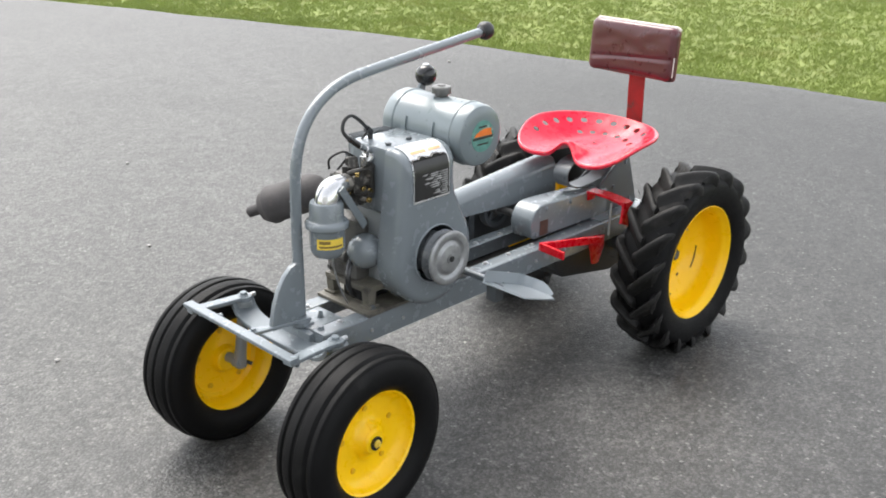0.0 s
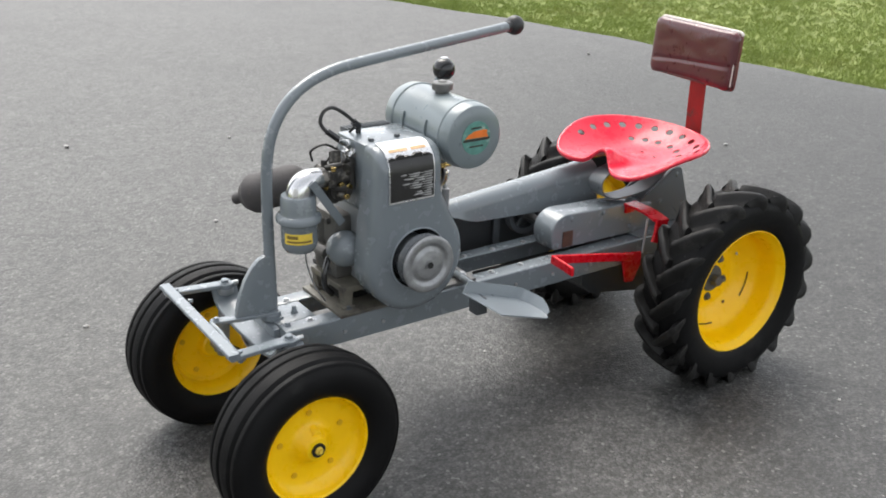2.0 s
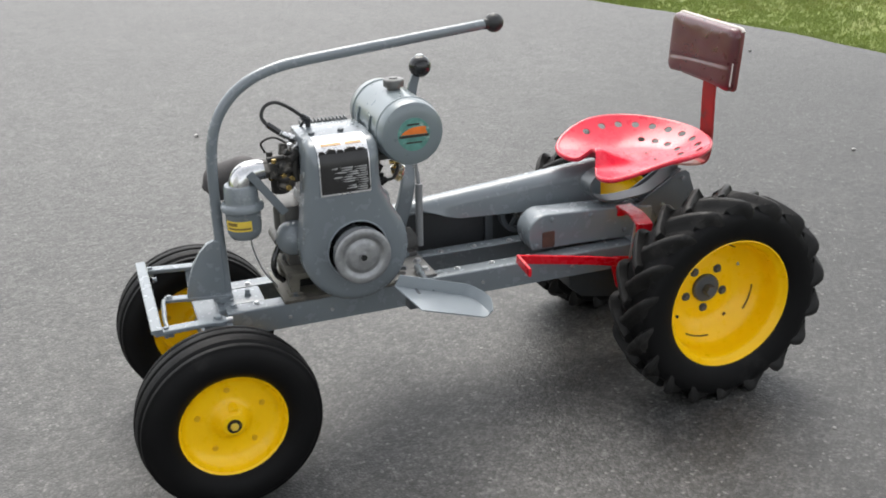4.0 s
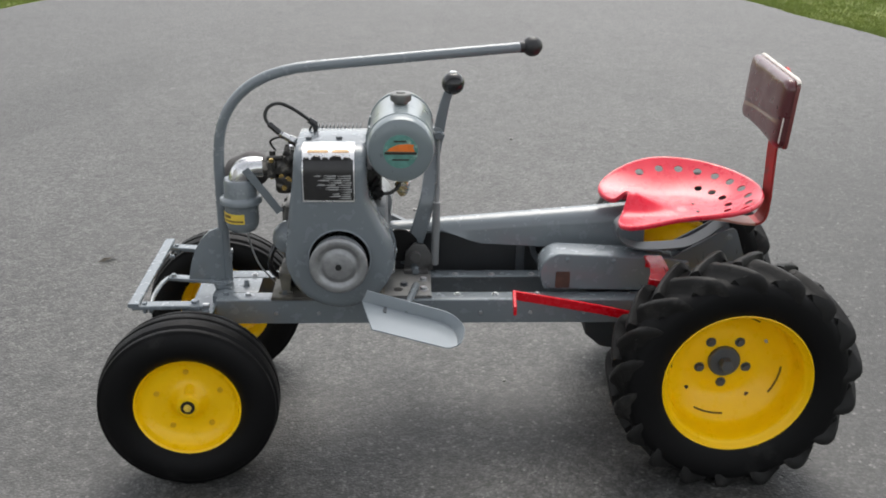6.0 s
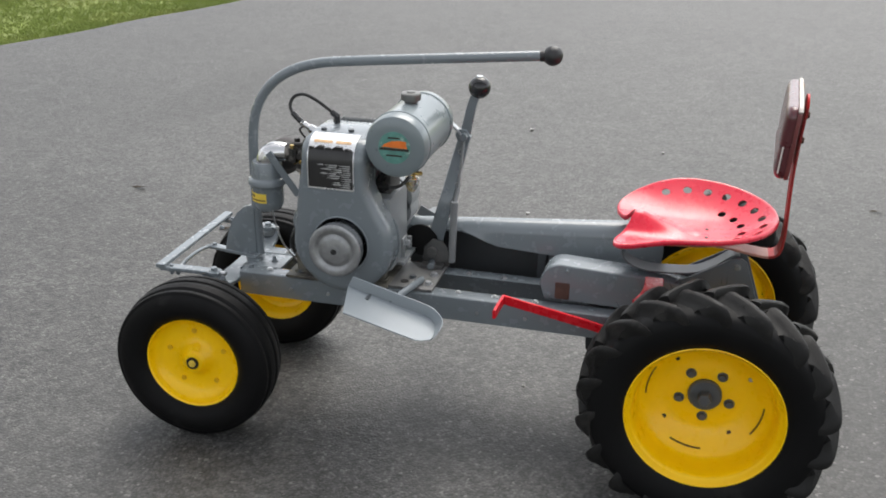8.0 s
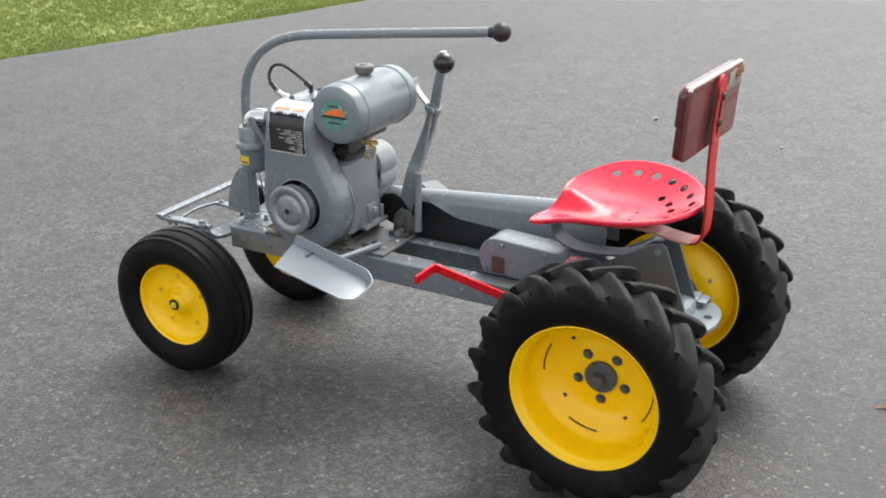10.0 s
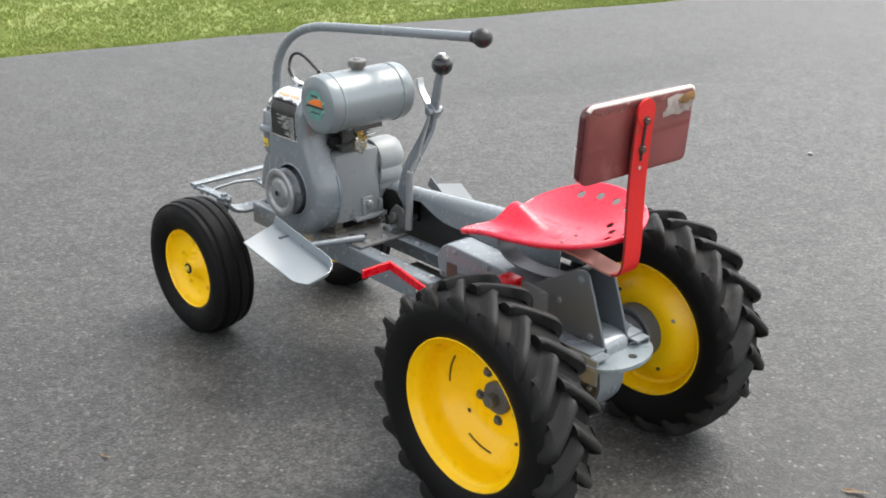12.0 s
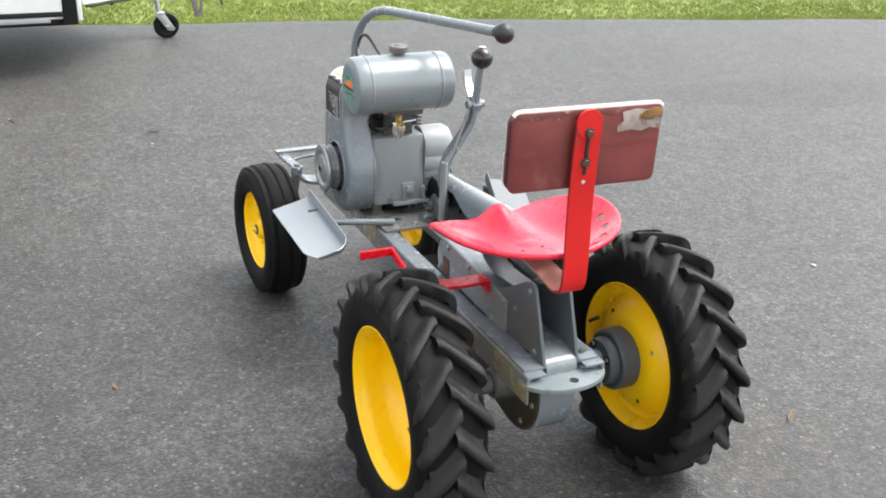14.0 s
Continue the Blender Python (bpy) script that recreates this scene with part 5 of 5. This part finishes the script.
part("gusset_foot", box(0.050, 0.130, 0.048, 0.112, 0.3720, 0.3775, 0.0015), GREY, hitch)
part("hitch_bolt", bolt((0.1005, 0.066, 0.398), (1, 0, 0), 0.0065, 0.005), GREY_DARK, hitch)

# seat spring: a flat steel strap that loops under the seat
loop = curve([(-0.06, 0, 0.5945), (-0.14, 0, 0.5935), (-0.205, 0, 0.586), (-0.240, 0, 0.558), (-0.228, 0, 0.520), (-0.180, 0, 0.500), (-0.110, 0, 0.500), (-0.050, 0, 0.508), (-0.005, 0, 0.532), (0.030, 0, 0.560), (0.052, 0, 0.564)], 7)
part("seat_spring", bar(loop, 0.056, 0.0050), SPRING, tractor, "dark steel leaf spring under the seat")

# ---- seat pan ----


def seat_rim(phi):
    """Outline of the pan, from its middle, by angle from the rear."""
    table_a = [0, 25, 50, 75, 95, 112, 126, 138, 150, 161, 171, 180]
    table_r = [0.189, 0.188, 0.191, 0.197, 0.204, 0.213, 0.229, 0.240, 0.230, 0.190, 0.150, 0.140]
    return float(np.interp(abs(phi), table_a, table_r))


def smooth_rim(phi):
    return sum(seat_rim(((phi + d + 180) % 360) - 180) for d in (-9, -6, -3, 0, 3, 6, 9)) / 7


def seat_point(phi, rho):
    r = smooth_rim(phi) * rho
    x, y = r * math.cos(radians(phi)), r * math.sin(radians(phi))
    wall = sum(float(np.interp(abs(((phi + d + 180) % 360) - 180), (0, 40, 70, 95, 110, 124, 138, 148, 180), (0.054, 0.057, 0.061, 0.062, 0.056, 0.037, 0.014, 0.001, -0.001))) for d in (-8, -4, 0, 4, 8)) / 5
    z = wall * max(0.0, (rho - 0.34) / 0.66) ** 1.7
    # ridge that runs forward to the notch, hollows for the thighs
    z += 0.043 * math.exp(-(abs(y) / 0.034) ** 2.4) * max(0.0, min(1.0, (-x - 0.015) / 0.118)) ** 1.35
    z -= 0.006 * math.exp(-((abs(y) - 0.085) / 0.05) ** 2 - ((x + 0.05) / 0.10) ** 2)
    return Vector((x, y, z))


def seat_pan():
    bm = bmesh.new()
    na, nr = 240, 46
    holes = [(s_ * phi, 0.86, 0.0115) for phi in (8.8, 26.4, 44, 61.6, 79.2, 96.8, 114.4) for s_ in (-1, 1)] + [(s_ * phi, 0.605, 0.0105) for phi in (12, 33, 54) for s_ in (-1, 1)]
    centres = [(seat_point(p, r), rad) for p, r, rad in holes]
    grid = [[None] * na for _ in range(nr)]
    for j in range(nr):
        rho = (j + 1) / nr
        for i in range(na):
            grid[j][i] = bm.verts.new(seat_point(-180 + 360 * i / na, rho))
    mid = bm.verts.new(seat_point(0, 0.0))
    bm.verts.ensure_lookup_table()

    def inside(co):
        return next((k for k, (c, rad) in enumerate(centres) if (co - c).length < rad), None)

    for i in range(na):
        bm.faces.new((mid, grid[0][i], grid[0][(i + 1) % na]))
    for j in range(nr - 1):
        for i in range(na):
            k = (i + 1) % na
            bm.faces.new((grid[j][i], grid[j + 1][i], grid[j + 1][k], grid[j][k]))
    bm.normal_update()
    gone = [f for f in bm.faces if inside(f.calc_center_median()) is not None]
    bmesh.ops.delete(bm, geom=gone, context="FACES")
    for v in bm.verts:
        if v.is_boundary and v.link_faces:
            near = min(centres, key=lambda c: (v.co - c[0]).length - c[1])
            off = v.co - near[0]
            if off.length < near[1] * 2.0:
                v.co = near[0] + off.normalized() * near[1]
    # rolled rim
    last = grid[-1]
    prev = last
    for out, down in ((0.0035, 0.0020), (0.0075, 0.0005), (0.0095, -0.0045), (0.0080, -0.0100), (0.0045, -0.0120)):
        ring = []
        for i in range(na):
            p = last[i].co
            d = Vector((p.x, p.y, 0)).normalized()
            ring.append(bm.verts.new(p + d * out + Vector((0, 0, down))))
        for i in range(na):
            k = (i + 1) % na
            bm.faces.new((prev[i], ring[i], ring[k], prev[k]))
        prev = ring
    bmesh.ops.recalc_face_normals(bm, faces=bm.faces)
    up = sum(f.normal.z for f in bm.faces)
    if up < 0:
        bmesh.ops.reverse_faces(bm, faces=bm.faces)
    bmesh.ops.solidify(bm, geom=bm.faces[:], thickness=0.0028)
    # the pan leans a little to the tractor's left
    bm.transform(pose(-0.064, 0.012, 0.608, 2.6, 0, 3.0))
    return bm


seat = part("seat", seat_pan(), SEAT_RED, tractor, "glossy red pressed-steel pan seat with round holes", sharp=55)
for x, y in ((-0.112, -0.018), (-0.106, 0.030), (-0.035, -0.024), (-0.035, 0.026)):
    part("seat_bolt", rod((x, y, 0.6050 + 0.073 * y), (x, y, 0.6085 + 0.073 * y), 0.0045, seg=10), GREY_DARK, seat)
part("seat_boss", lathe([(0, 0.0022), (0.010, 0.0022), (0.014, 0.0010), (0.024, 0.0020), (0.028, 0.0), (0, 0.0)], (-0.068, 0.004, 0.6062), (0, -0.073, 1), 28), SEAT_RED, seat)

# ---- backrest ----
BT = pose(0.118, 0.010, 0.894, 0, 4.0, -3.5)
stem_line = curve([(-0.060, 0, 0.590), (0.020, 0, 0.584), (0.080, 0, 0.574), (0.124, 0, 0.572), (0.144, 0, 0.590), (0.149, 0, 0.640), (0.148, 0, 0.700), (0.147, 0, 0.780), (0.150, 0, 0.870), (0.156, 0, 0.950)], 6)
n_red = 17
stem_bm = bar(stem_line[n_red:], 0.060, 0.0065)
stem_bm.normal_update()
# front and edge faces take the darker red as painted shade
for f in stem_bm.faces:
    f.material_index = 1 if abs(f.normal.y) > 0.7 or f.normal.x < -0.5 else 0
stem = part("backrest_bar", stem_bm, STEM_RED, tractor, "worn red flat bar that holds the backrest")
stem.data.materials.append(STEM_SHADED)
part("bar_foot", bar(stem_line[:n_red + 1], 0.060, 0.0064), BARE, stem, "chipped pinkish foot of the bar")
part("bar_top", rod((0.1530, 0, 0.949), (0.1592, 0, 0.949), 0.030), STEM_RED, stem)
part("slot", bar([(0.1518, 0, 0.842), (0.1586, 0, 0.938)], 0.008, 0.004), HOLE, stem)
for z, x in ((0.930, 0.1578), (0.868, 0.1532)):
    part("bar_bolt", bolt((x, 0, z), (1, 0, -0.1), 0.009, 0.008), RUST, stem)
part("rivet_hole", rod((0.1480, 0, 0.826), (0.1520, 0, 0.826), 0.0045), STONE, stem)
brd = rounded(-0.166, 0.166, -0.084, 0.084, 0.015)
board = prism(brd, 0.012, 0.022, "yz", 0.002)
cush = bmesh.new()


def dense(pts, step=0.006):
    """The same outline with its long sides cut into short runs."""
    out = []
    for (a0, b0), (a1, b1) in zip(pts, pts[1:] + pts[:1]):
        n_ = max(1, round(math.hypot(a1 - a0, b1 - b0) / step))
        out += [(a0 + (a1 - a0) * k / n_, b0 + (b1 - b0) * k / n_) for k in range(n_)]
    return out


edge_line = dense(rounded(-0.166, 0.166, -0.084, 0.084, 0.024, 6))
layers = [[cush.verts.new((depth, u * grow, v * grow)) for u, v in edge_line] for depth, grow in ((0.012, 1.0), (0.008, 1.018), (0.001, 1.018), (-0.004, 1.006))]
for j in range(1, 30):
    k_ = 1 - j / 30
    ring_ = []
    for u, v in edge_line:
        u, v = u * k_, v * k_
        swell = 0.011 * (1 - k_ ** 9) ** 0.6
        # one long crease and slight puckers
        fold = 0.0032 * math.exp(-((v + 0.026 + 0.08 * u) / 0.0065) ** 2) 
        pucker = 0.0013 * noise.noise(Vector((u * 16, v * 30, 3.1)))
        ring_.append(cush.verts.new((-0.0045 - swell + (fold + pucker) * (1 - k_ ** 9), u, v)))
    layers.append(ring_)
for p, q in zip(layers, layers[1:]):
    for i in range(len(p)):
        k = (i + 1) % len(p)
        cush.faces.new((p[i], p[k], q[k], q[i]))
cush.faces.new(layers[-1])
for v in cush.verts:
    # the lower edge bows up between its corners
    v.co.z += 0.010 * (1 - (v.co.y / 0.169) ** 2) * max(0.0, -v.co.z / 0.085)
bmesh.ops.recalc_face_normals(cush, faces=cush.faces)
for b_ in (board, cush):
    b_.transform(BT)
back = part("backrest", board, BOARD, tractor, "burgundy covered back board with a torn corner", sharp=40)
part("cushion", cush, VINYL, back, "creased burgundy vinyl cushion", sharp=60)
pip = [BT @ Vector((0.017, u, v)) for u, v in rounded(-0.167, 0.167, -0.085, 0.085, 0.016, 6)]
part("edge_strip", tube(pip[2:12], 0.0052, 10), PIPING, back, "pale worn edge strip")
part("edge_strip", tube([BT @ Vector((-0.004, -0.1682, v)) for v in (-0.004, -0.02, -0.04, -0.066)], 0.0019, 10), PIPING, back)
torn = prism([(0.066, 0.030), (0.064, 0.046), (0.078, 0.052), (0.072, 0.072), (0.104, 0.078), (0.130, 0.074), (0.160, 0.070), (0.164, 0.030), (0.140, 0.036), (0.120, 0.029), (0.096, 0.034)], 0.0222, 0.0234, "yz", 0.0004)
torn.transform(BT)
random.seed(31)
band_low = [(u, 0.070 + random.uniform(-0.006, 0.005)) for u in np.linspace(0.156, -0.156, 24)]
band = prism([(-0.156, 0.0835), (0.156, 0.0835)] + [(float(u), float(v)) for u, v in band_low], 0.0221, 0.0228, "yz", 0.0002)
band.transform(BT)
part("crease", sweep([BT @ Vector((0.0219, u, 0.004 + 0.006 * u / 0.166)) for u in (-0.160, -0.08, 0.0, 0.08, 0.160)], [(-0.009, -0.0004), (0.0, 0.0007), (0.009, -0.0004)], (0, 0, 1)), BOARD, back)
part("faded_band", band, FADED, back, "faded pinkish top edge of the board")
foam = prism([(0.110, 0.062), (0.122, 0.072), (0.146, 0.078), (0.163, 0.074), (0.1655, 0.056), (0.150, 0.060), (0.142, 0.052), (0.124, 0.055)], 0.0230, 0.0262, "yz", 0.0008)
foam.transform(BT)
part("foam_scrap", foam, FOAM, back, "crumbling brown foam at the torn corner")
part("torn_patch", torn, TORN, back, "torn pale patch of backing")

# ---- red brake pedal and its linkage ----
lev = [(-0.215, -0.150, 0.366), (-0.300, -0.150, 0.385), (-0.400, -0.150, 0.404), (-0.520, -0.150, 0.426)]
pedal = part("brake_pedal", join(bar(lev, 0.008, 0.024), bar([(-0.520, -0.147, 0.4265), (-0.523, -0.190, 0.4255), (-0.526, -0.238, 0.4235)], 0.024, 0.008, (0, 0, 1))), RED, tractor, "bright red bent brake pedal lever")
part("pedal_arm", join(bar(curve([(-0.150, -0.054, 0.490), (-0.150, -0.120, 0.490), (-0.158, -0.165, 0.488), (-0.170, -0.202, 0.487)], 4), 0.046, 0.008, (1, 0, 0)), bar([(-0.170, -0.204, 0.491), (-0.176, -0.206, 0.450), (-0.186, -0.208, 0.424)], 0.046, 0.008, (1, 0, 0)), box(-0.168, -0.132, -0.060, -0.053, 0.462, 0.486, 0.002)), RED, pedal, "red cranked arm on the chain case")
part("pedal_web", prism([(-0.205, 0.362), (-0.135, 0.352), (-0.135, 0.312), (-0.160, 0.262), (-0.190, 0.265), (-0.208, 0.330)], -0.108, -0.100, bevel=0.002), RED, pedal, "dark red web plate")
part("pull_rod", rod((-0.178, -0.150, 0.372), (-0.160, -0.140, 0.470), 0.0035, seg=10), SILVER, pedal)

# ---- trailer at the edge of the lawn ----
trailer = tagged(new("trailer"), "white box trailer with black corner trim and jockey wheel", "trailer")
TX0, TX1, TY0, TY1 = -6.75, -4.65, -4.60, -0.56
part("body", box(TX0, TX1 - 0.012, TY0, TY1, 0.345, 2.40, 0.010), TRAILER_WHITE, trailer, "white trailer body")
part("side_panel", box(TX1 - 0.011, TX1, TY0, TY1 - 0.075, 0.392, 2.38, 0.003), TRAILER_WHITE, trailer, "white riveted side panel")
nose = bmesh.new()
foot_ = [nose.verts.new(p) for p in ((TX1 - 0.05, TY1 + 0.045, 0.415), (-5.70, -0.100, 0.288), (-6.70, TY1 + 0.045, 0.415))]
head_ = [nose.verts.new((v.co.x, v.co.y, 2.30)) for v in foot_]
nose.faces.new(foot_)
nose.faces.new(head_)
for i in range(3):
    nose.faces.new((foot_[i], foot_[(i + 1) % 3], head_[(i + 1) % 3], head_[i]))
bmesh.ops.recalc_face_normals(nose, faces=nose.faces)
part("nose_panel", finish(nose, 0.010, 3), TRAILER_WHITE, trailer, "white wedge-shaped nose")
part("nose_seal", bar([(TX1 - 0.10, TY1 + 0.070, 0.400), (-5.20, -0.305, 0.342), (-5.69, -0.102, 0.279)], 0.018, 0.014, (0.4, 0.9, 0)), TRAILER_BLACK, trailer)
part("corner_post", box(TX1 - 0.09, TX1 + 0.006, TY1 - 0.078, TY1 + 0.004, 0.312, 2.40, 0.006), TRAILER_BLACK, trailer, "black corner trim")
part("pale_strip", box(TX1 - 0.03, TX1, TY1 + 0.006, TY1 + 0.034, 0.335, 0.60, 0.003), TRAILER_WHITE, trailer)
part("sill", box(TX1 - 0.06, TX1 + 0.004, TY0, TY1 - 0.080, 0.362, 0.390, 0.003), TRAILER_BLACK, trailer, "black sill under the body")
part("lower_rail", box(TX1 - 0.06, TX1 - 0.004, TY0, TY1 - 0.150, 0.328, 0.350, 0.003), GALVANISED, trailer, "galvanised rail under the sill")
part("floor_frame", box(TX0 + 0.05, TX1 - 0.06, TY0, TY1 - 0.05, 0.300, 0.344, 0.004), TRAILER_BLACK, trailer, "black floor frame")
for x in (TX1 - 0.16, TX0 + 0.16):
    road_wheel = part("road_wheel", lathe([(0, -0.05), (0.14, -0.05), (0.17, -0.085), (0.25, -0.09), (0.285, -0.06), (0.285, 0.06), (0.25, 0.09), (0.17, 0.085), (0.14, 0.05), (0, 0.05)], (x, -3.05, 0.290), (1, 0, 0), 40), RUBBER, trailer, "black trailer tyre")
    part("rim", lathe([(0, 0.056), (0.06, 0.056), (0.10, 0.046), (0.135, 0.062), (0.138, 0.058), (0.10, 0.040), (0, 0.040)], (x, -3.05, 0.290), (1 if x > -5.7 else -1, 0, 0), 32), TRAILER_WHITE, road_wheel)
part("axle", rod((TX0 + 0.16, -3.05, 0.290), (TX1 - 0.16, -3.05, 0.290), 0.035), TRAILER_BLACK, trailer)
# drawbar, coupling and jockey clamps under the point of the nose
part("drawbar", sweep([(-5.725, -0.20, 0.320), (-5.725, 0.30, 0.352)], [(-0.024, -0.024), (0.024, -0.024), (0.024, 0.024), (-0.024, 0.024)], (1, 0, 0)), GREY_DARK, trailer, "grey steel drawbar")
part("lower_beam", bar([(-5.720, -0.30, 0.284), (-5.720, 0.29, 0.300)], 0.040, 0.026, (1, 0, 0)), TRAILER_BLACK, trailer, "black beam under the drawbar")
part("step_bracket", join(box(-5.72, -5.66, -0.272, -0.210, 0.262, 0.282, 0.004), rod((-5.69, -0.24, 0.262), (-5.69, -0.24, 0.246), 0.014)), TRAILER_BLACK, trailer)
part("yellow_strip", bar([(-5.698, -0.090, 0.353), (-5.698, 0.030, 0.360)], 0.004, 0.010, (1, 0, 0)), REFLECT_YELLOW, trailer)
part("yellow_strip", bar([(-5.698, 0.196, 0.381), (-5.698, 0.300, 0.394)], 0.004, 0.013, (1, 0, 0)), REFLECT_YELLOW, trailer)
part("rail", bar([(-5.722, 0.03, 0.372), (-5.722, 0.31, 0.388)], 0.022, 0.012, (1, 0, 0)), GALVANISED, trailer, "thin galvanised rail over the drawbar")
for y, z in ((-0.088, 0.284), (0.076, 0.297)):
    reflector = part("reflector", box(-5.700, -5.690, y, y + 0.052, z, z + 0.068, 0.003), TRAILER_WHITE, trailer, "white reflector plate")
    part("lens", box(-5.6899, -5.687, y + 0.006, y + 0.022, z + 0.030, z + 0.064, 0.002), REFLECT_YELLOW, reflector)
for y, wide, z in ((0.036, 0.044, 0.246), (0.156, 0.034, 0.258)):
    clamp = part("clamp", box(-5.692, -5.660, y, y + wide, z, 0.440, 0.005), GALVANISED, trailer, "galvanised jockey clamp")
    part("clamp_bolt", bolt((-5.660, y + wide / 2, 0.300), (1, 0, 0), 0.010, 0.010), GREY_DARK, clamp)
    part("clamp_bolt", bolt((-5.660, y + wide / 2, 0.390), (1, 0, 0), 0.010, 0.010), GREY_DARK, clamp)
part("coupling", join(box(-5.75, -5.68, 0.330, 0.470, 0.312, 0.372, 0.010), prism([(0.30, 0.362), (0.30, 0.386), (0.50, 0.390), (0.575, 0.380), (0.582, 0.366), (0.52, 0.356)], -5.745, -5.685, "yz", 0.006), rod((-5.715, 0.44, 0.318), (-5.715, 0.49, 0.326), 0.020)), TRAILER_BLACK, trailer, "black coupling head")
part("coupling_lever", join(prism([(0.43, 0.388), (0.49, 0.388), (0.545, 0.440), (0.535, 0.452), (0.47, 0.440)], -5.730, -5.700, "yz", 0.005), bar([(-5.715, 0.41, 0.462), (-5.715, 0.54, 0.455)], 0.026, 0.014, (1, 0, 0))), GALVANISED, trailer, "galvanised coupling lever")
part("prop_leg", join(bar([(-5.70, 0.322, 0.312), (-5.70, 0.338, 0.225), (-5.70, 0.352, 0.143)], 0.024, 0.036, (1, 0, 0)), bar([(-5.705, 0.396, 0.312), (-5.705, 0.388, 0.225), (-5.705, 0.374, 0.140)], 0.020, 0.020, (1, 0, 0)), box(-5.715, -5.69, 0.330, 0.386, 0.138, 0.152, 0.003)), RUSTY_LEG, trailer, "rusty grey folded prop leg")
part("safety_cable", tube(curve([(-5.70, 0.455, 0.335), (-5.70, 0.485, 0.322), (-5.70, 0.513, 0.286), (-5.70, 0.528, 0.248), (-5.70, 0.540, 0.212)], 6), 0.008, 8), WIRE, trailer)
jw = part("jockey_wheel", lathe([(0, -0.018), (0.050, -0.018), (0.062, -0.026), (0.084, -0.024), (0.090, -0.012), (0.090, 0.012), (0.084, 0.024), (0.062, 0.026), (0.050, 0.018), (0, 0.018)], (-5.66, 0.118, 0.090), (1, 0.15, 0), 36), RUBBER, trailer, "black rubber jockey wheel")
part("fork", join(prism([(0.048, 0.168), (0.060, 0.184), (0.104, 0.184), (0.172, 0.074), (0.160, 0.058), (0.120, 0.062)], -5.620, -5.612, "yz", 0.002), prism([(0.05, 0.175), (0.11, 0.185), (0.155, 0.075), (0.125, 0.065)], -5.708, -5.700, "yz", 0.002), box(-5.708, -5.612, 0.05, 0.11, 0.172, 0.186, 0.002), rod((-5.715, 0.118, 0.090), (-5.605, 0.118, 0.090), 0.012)), GALVANISED, jw, "galvanised fork")
part("jockey_tube", join(rod((-5.665, 0.072, 0.170), (-5.665, 0.066, 0.262), 0.017), rod((-5.665, 0.066, 0.262), (-5.665, 0.052, 0.600), 0.024)), GALVANISED, trailer, "galvanised jockey post")

# ---- bits lying on the drive ----
def leaf(x, y, size, turn, mat_, kind, label):
    bm = bmesh.new()
    pts = [(-0.5, 0, 0.02), (-0.2, 0.17, 0.10), (0.15, 0.20, 0.04), (0.5, 0.02, 0.14), (0.15, -0.16, 0.12), (-0.22, -0.18, 0.03)]
    vs_ = [bm.verts.new((a * size, b * size * 0.6, c_ * size + 0.0015)) for a, b, c_ in pts]
    c0 = bm.verts.new((0, 0, 0.03 * size + 0.0015))
    for i in range(6):
        bm.faces.new((c0, vs_[i], vs_[(i + 1) % 6]))
    bmesh.ops.solidify(bm, geom=bm.faces[:], thickness=0.0012)
    ob = part(kind, bm, mat_)
    ob.matrix_world = pose(x, y, drive_z(x) + 0.001, 0, 0, turn)
    return tagged(ob, label, kind, "litter on the drive")


def chip(x, y, size, turn):
    bm = bmesh.new()
    bmesh.ops.create_icosphere(bm, subdivisions=1, radius=size)
    for v in bm.verts:
        v.co = Vector((v.co.x * 1.3, v.co.y, v.co.z * 0.55 + size * 0.5)) * (0.85 + 0.3 * noise.noise(v.co * 90))
    ob = part("pebble", bm, STONE, sharp=20)
    ob.matrix_world = pose(x, y, drive_z(x), 0, 0, turn)
    return tagged(ob, "small pale stone chip lying on the asphalt", "pebble", "litter on the drive")


for x, y, s_, t_ in ((-0.981, 2.98, 0.016, 70), (-1.473, 0.981, 0.010, 10), (0.168, -0.633, 0.006, 0), (-0.505, 0.148, 0.006, 30)):
    chip(x, y, s_, t_)
for x, y, s_, t_ in ((1.94, 1.31, 0.014, 0), (-0.76, 1.63, 0.011, 40), (2.93, 3.47, 0.016, 10), (-0.24, 2.70, 0.011, 80), (-3.10, -0.40, 0.008, 15)):
    chip(x, y, s_, t_)
for x, y, s_, t_ in ((-3.73, -1.01, 0.09, 20), (0.044, 0.80, 0.055, 130), (0.57, 0.40, 0.075, 25), (-0.81, -0.87, 0.045, 10)):
    leaf(x, y, s_, t_, DRY_LEAF, "fallen_leaf", "small dry curled tan leaf on the asphalt")
for x, y, s_, t_ in ((-3.28, -0.36, 0.075, 75), (-1.93, 1.11, 0.085, 40), (-2.55, 1.46, 0.085, 0), (0.72, 2.06, 0.07, 15)):
    leaf(x, y, s_, t_, TWIG, "fallen_leaf", "dark withered leaf on the asphalt")
